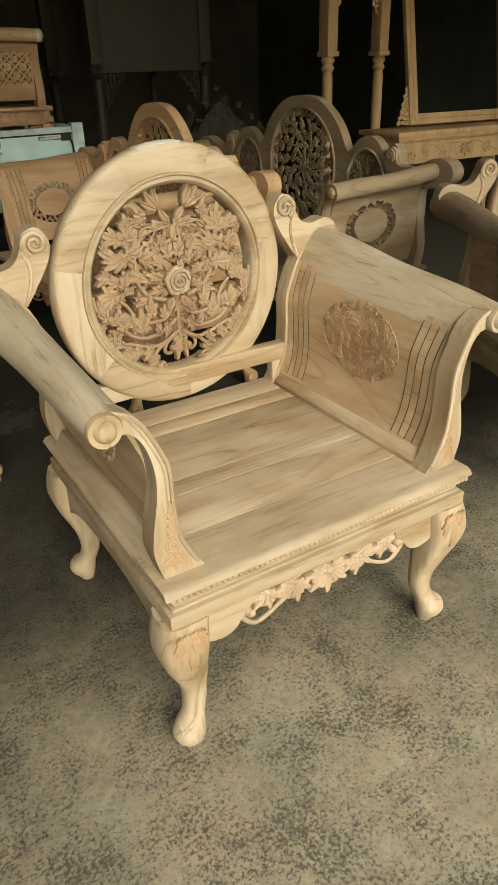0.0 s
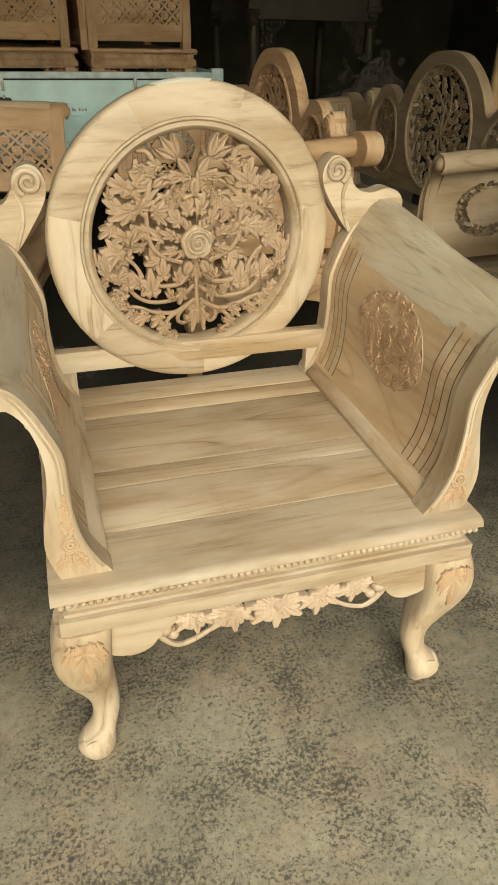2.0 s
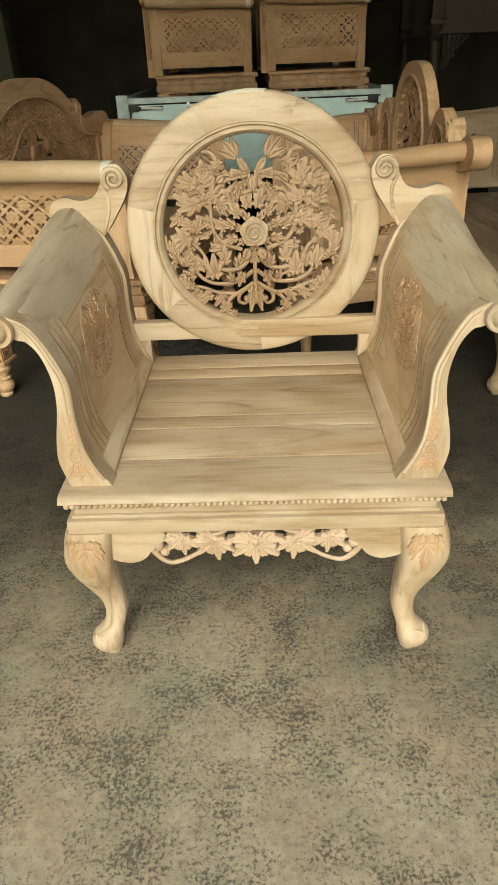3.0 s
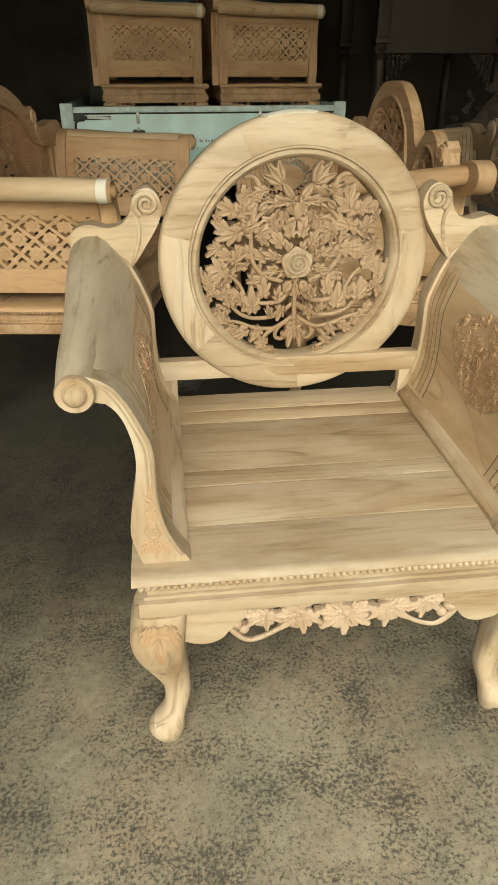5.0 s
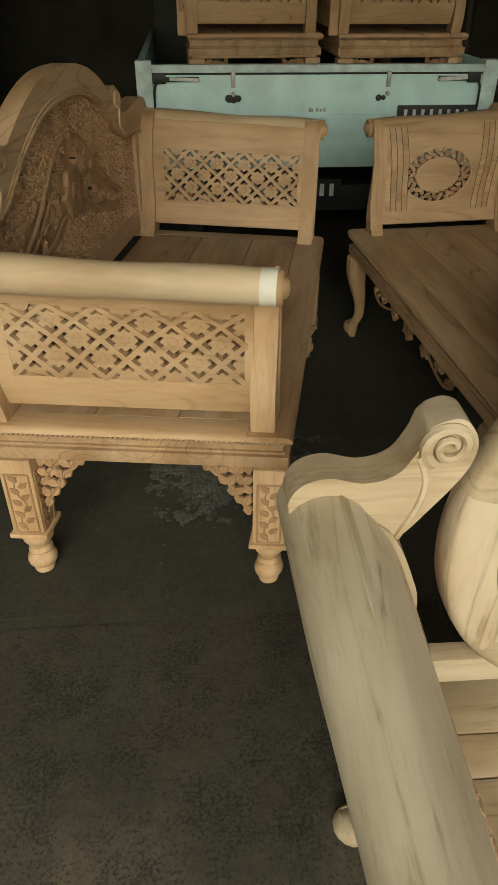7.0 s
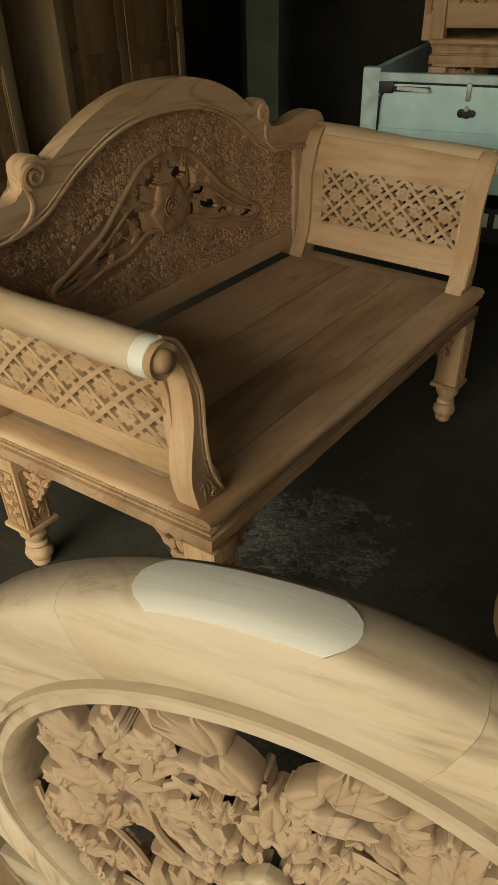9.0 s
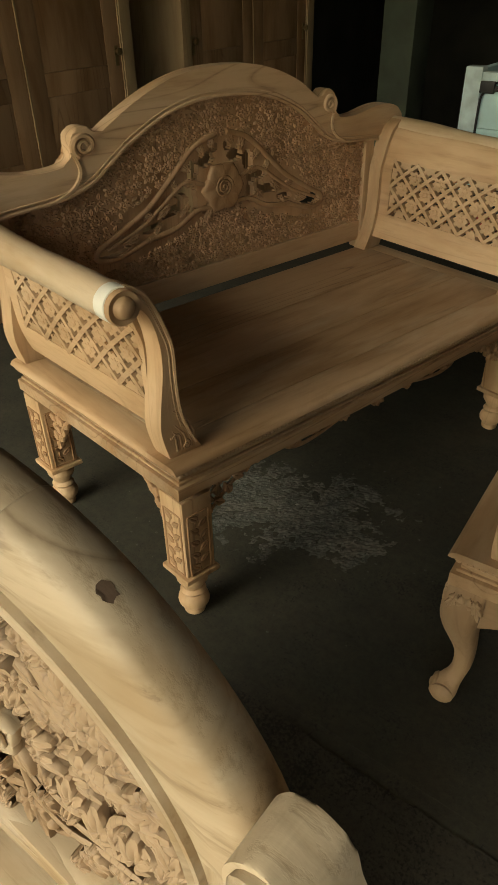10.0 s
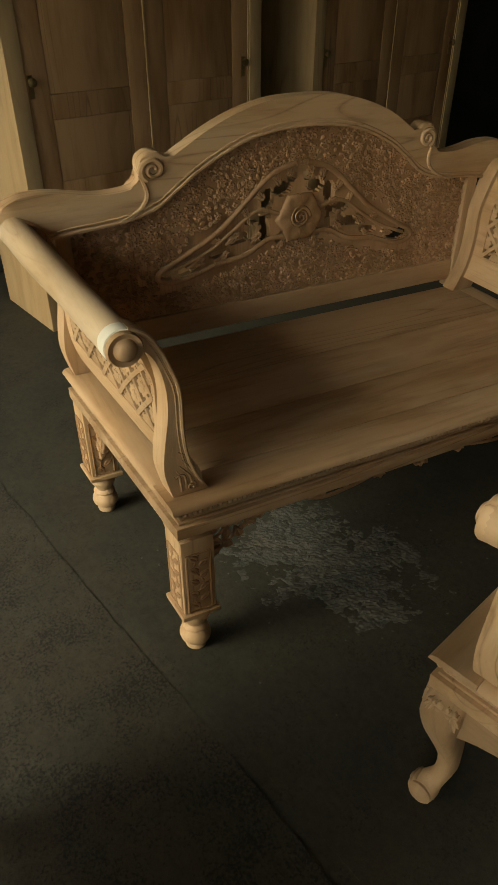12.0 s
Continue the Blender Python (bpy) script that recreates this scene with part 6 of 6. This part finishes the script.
def console(m):
    t = thing("console_table", m, "yellowish carved console table with beaded edge", "table", "")
    w, d, H = 1.5, 0.5, 0.90
    bm = bmesh.new()
    box(bm, 0, w, 0, d, H - 0.035, H, 0.008)
    box(bm, 0.03, w - 0.03, 0.03, d - 0.03, H - 0.06, H - 0.035, 0.006)
    part("tabletop", bm, frame_wood, t)
    bm = bmesh.new()
    for i in range(70):
        lathe(bm, [(0.002, -0.007), (0.008, 0), (0.002, 0.007)], (0.05 + 1.4 * i / 69, 0.03, H - 0.075), 8, "x")
    tagged(part("beading", bm, frame_wood, t, "row of beads"), kind="stuff")
    bm = bmesh.new()
    box(bm, 0.05, w - 0.05, 0.05, d - 0.05, H - 0.24, H - 0.06, 0.006)
    part("frieze", bm, frame_wood, t)
    bm = bmesh.new()
    apron_carving(bm, facing((w / 2, 0.048, H - 0.10), (1, 0, 0), (0, -1, 0)), 0.6, 0.12)
    tagged(part("frieze_carving", bm, frame_wood, t, "carved leaves on the frieze"), kind="stuff")
    for x in (0.09, w - 0.09):
        for y in (0.09, d - 0.09):
            bm = bmesh.new()
            cabriole(bm, x, y, 1 if x > 0.5 else -1, 1 if y > 0.2 else -1, H - 0.24)
            part("leg", bm, frame_wood, t)
    return t


console(pose(4.00, 4.12, 0, 0, 0, -4))
t = thing("mirror", pose(4.42, 4.44, 0.914, -12, 0, -8), "tall mirror in a beaded carved frame leaning on the table", "mirror")
fw, fh = 1.05, 1.25
bm = bmesh.new()
box(bm, 0.07, fw - 0.07, 0.012, 0.018, 0.07, fh - 0.07)
part("mirror_glass", bm, dark_mirror, t, "dark reflecting glass")
for a, b, c, d in ((0.0, 0.085, 0.0, fh), (fw - 0.085, fw, 0.0, fh), (0.0855, fw - 0.0855, 0.0, 0.085), (0.0855, fw - 0.0855, fh - 0.085, fh)):
    bm = bmesh.new()
    box(bm, a, b, -0.022, 0.03, c, d, 0.012)
    fr = part("frame_rail", bm, frame_wood, t)
    bm = bmesh.new()
    ln = max(b - a, d - c)
    n = int(ln / 0.024)
    for i in range(n):
        u = (i + 0.5) / n
        p = ((a + b) / 2, -0.024, c + (d - c) * u) if d - c > b - a else (a + (b - a) * u, -0.024, (c + d) / 2)
        lathe(bm, [(0.008, 0.0), (0.006, -0.005), (0.001, -0.008)], p, 6, "y")
    tagged(part("bead_row", bm, frame_wood, fr, "row of beads"), kind="stuff")
bm = bmesh.new()
fringe(bm, Matrix(((-1, 0, 0, -0.002), (0, 0, -1, 0.0), (0, -1, 0, 0.0), (0, 0, 0, 1))), 0.12, 0.30)
tagged(part("ear_carving", bm, frame_wood, t, "carved openwork ear"), kind="stuff")

# loose sawdust and rubble under the bench: a thin uneven crust with crumbs on it
bm = bmesh.new()
rnd = random.Random(21)
NX, NY = 150, 120
def crust(x, y):
    u, v = (x - 0.34) / 0.36, (y - 2.92) / 0.27
    body = 1.35 - (u - 0.25 * v) ** 2 - v * v + 0.6 * noise.noise((x * 6, y * 6, 1.3)) + 0.45 * noise.noise((x * 17, y * 17, 4.1))
    lumps = 0.6 + 0.4 * noise.noise((x * 42, y * 42, 7.7)) + 0.4 * noise.noise((x * 105, y * 105, 2.2))
    return -0.004 + 0.010 * max(0.0, min(1.0, body * 0.9)) * max(0.38, lumps)
grid = [[bm.verts.new((x, y, crust(x, y))) for y in (2.45 + 0.90 * j / NY for j in range(NY + 1))] for x in (-0.22 + 1.10 * i / NX for i in range(NX + 1))]
for i in range(NX):
    for j in range(NY):
        q = (grid[i][j], grid[i + 1][j], grid[i + 1][j + 1], grid[i][j + 1])
        if max(v.co.z for v in q) > -0.0035:
            bm.faces.new(q)
for v in [v for v in bm.verts if not v.link_faces]:
    bm.verts.remove(v)
for i in range(2600):
    x, y = rnd.uniform(-0.2, 0.86), rnd.uniform(2.47, 3.33)
    low = crust(x, y)
    if low < 0.0 and rnd.random() > 0.04:
        continue
    low = max(low, 0.0) - 0.001
    h, w, q = rnd.uniform(0.001, 0.004), rnd.uniform(0.002, 0.008), rnd.uniform(0, 3.14)
    vs = [bm.verts.new((x + w * math.cos(q + k * 1.257) * rnd.uniform(0.6, 1.2), y + w * math.sin(q + k * 1.257) * rnd.uniform(0.6, 1.2), low)) for k in range(5)]
    tp = bm.verts.new((x + rnd.uniform(-0.3, 0.3) * w, y + rnd.uniform(-0.3, 0.3) * w, low + h))
    for k in range(5):
        bm.faces.new((vs[k], vs[(k + 1) % 5], tp))
tagged(new("rubble_patch", finish("rubble_patch", bm, dust_mat, False)), "patch of grey sawdust and crumbs on the floor under the bench", "rubble", "", "stuff")
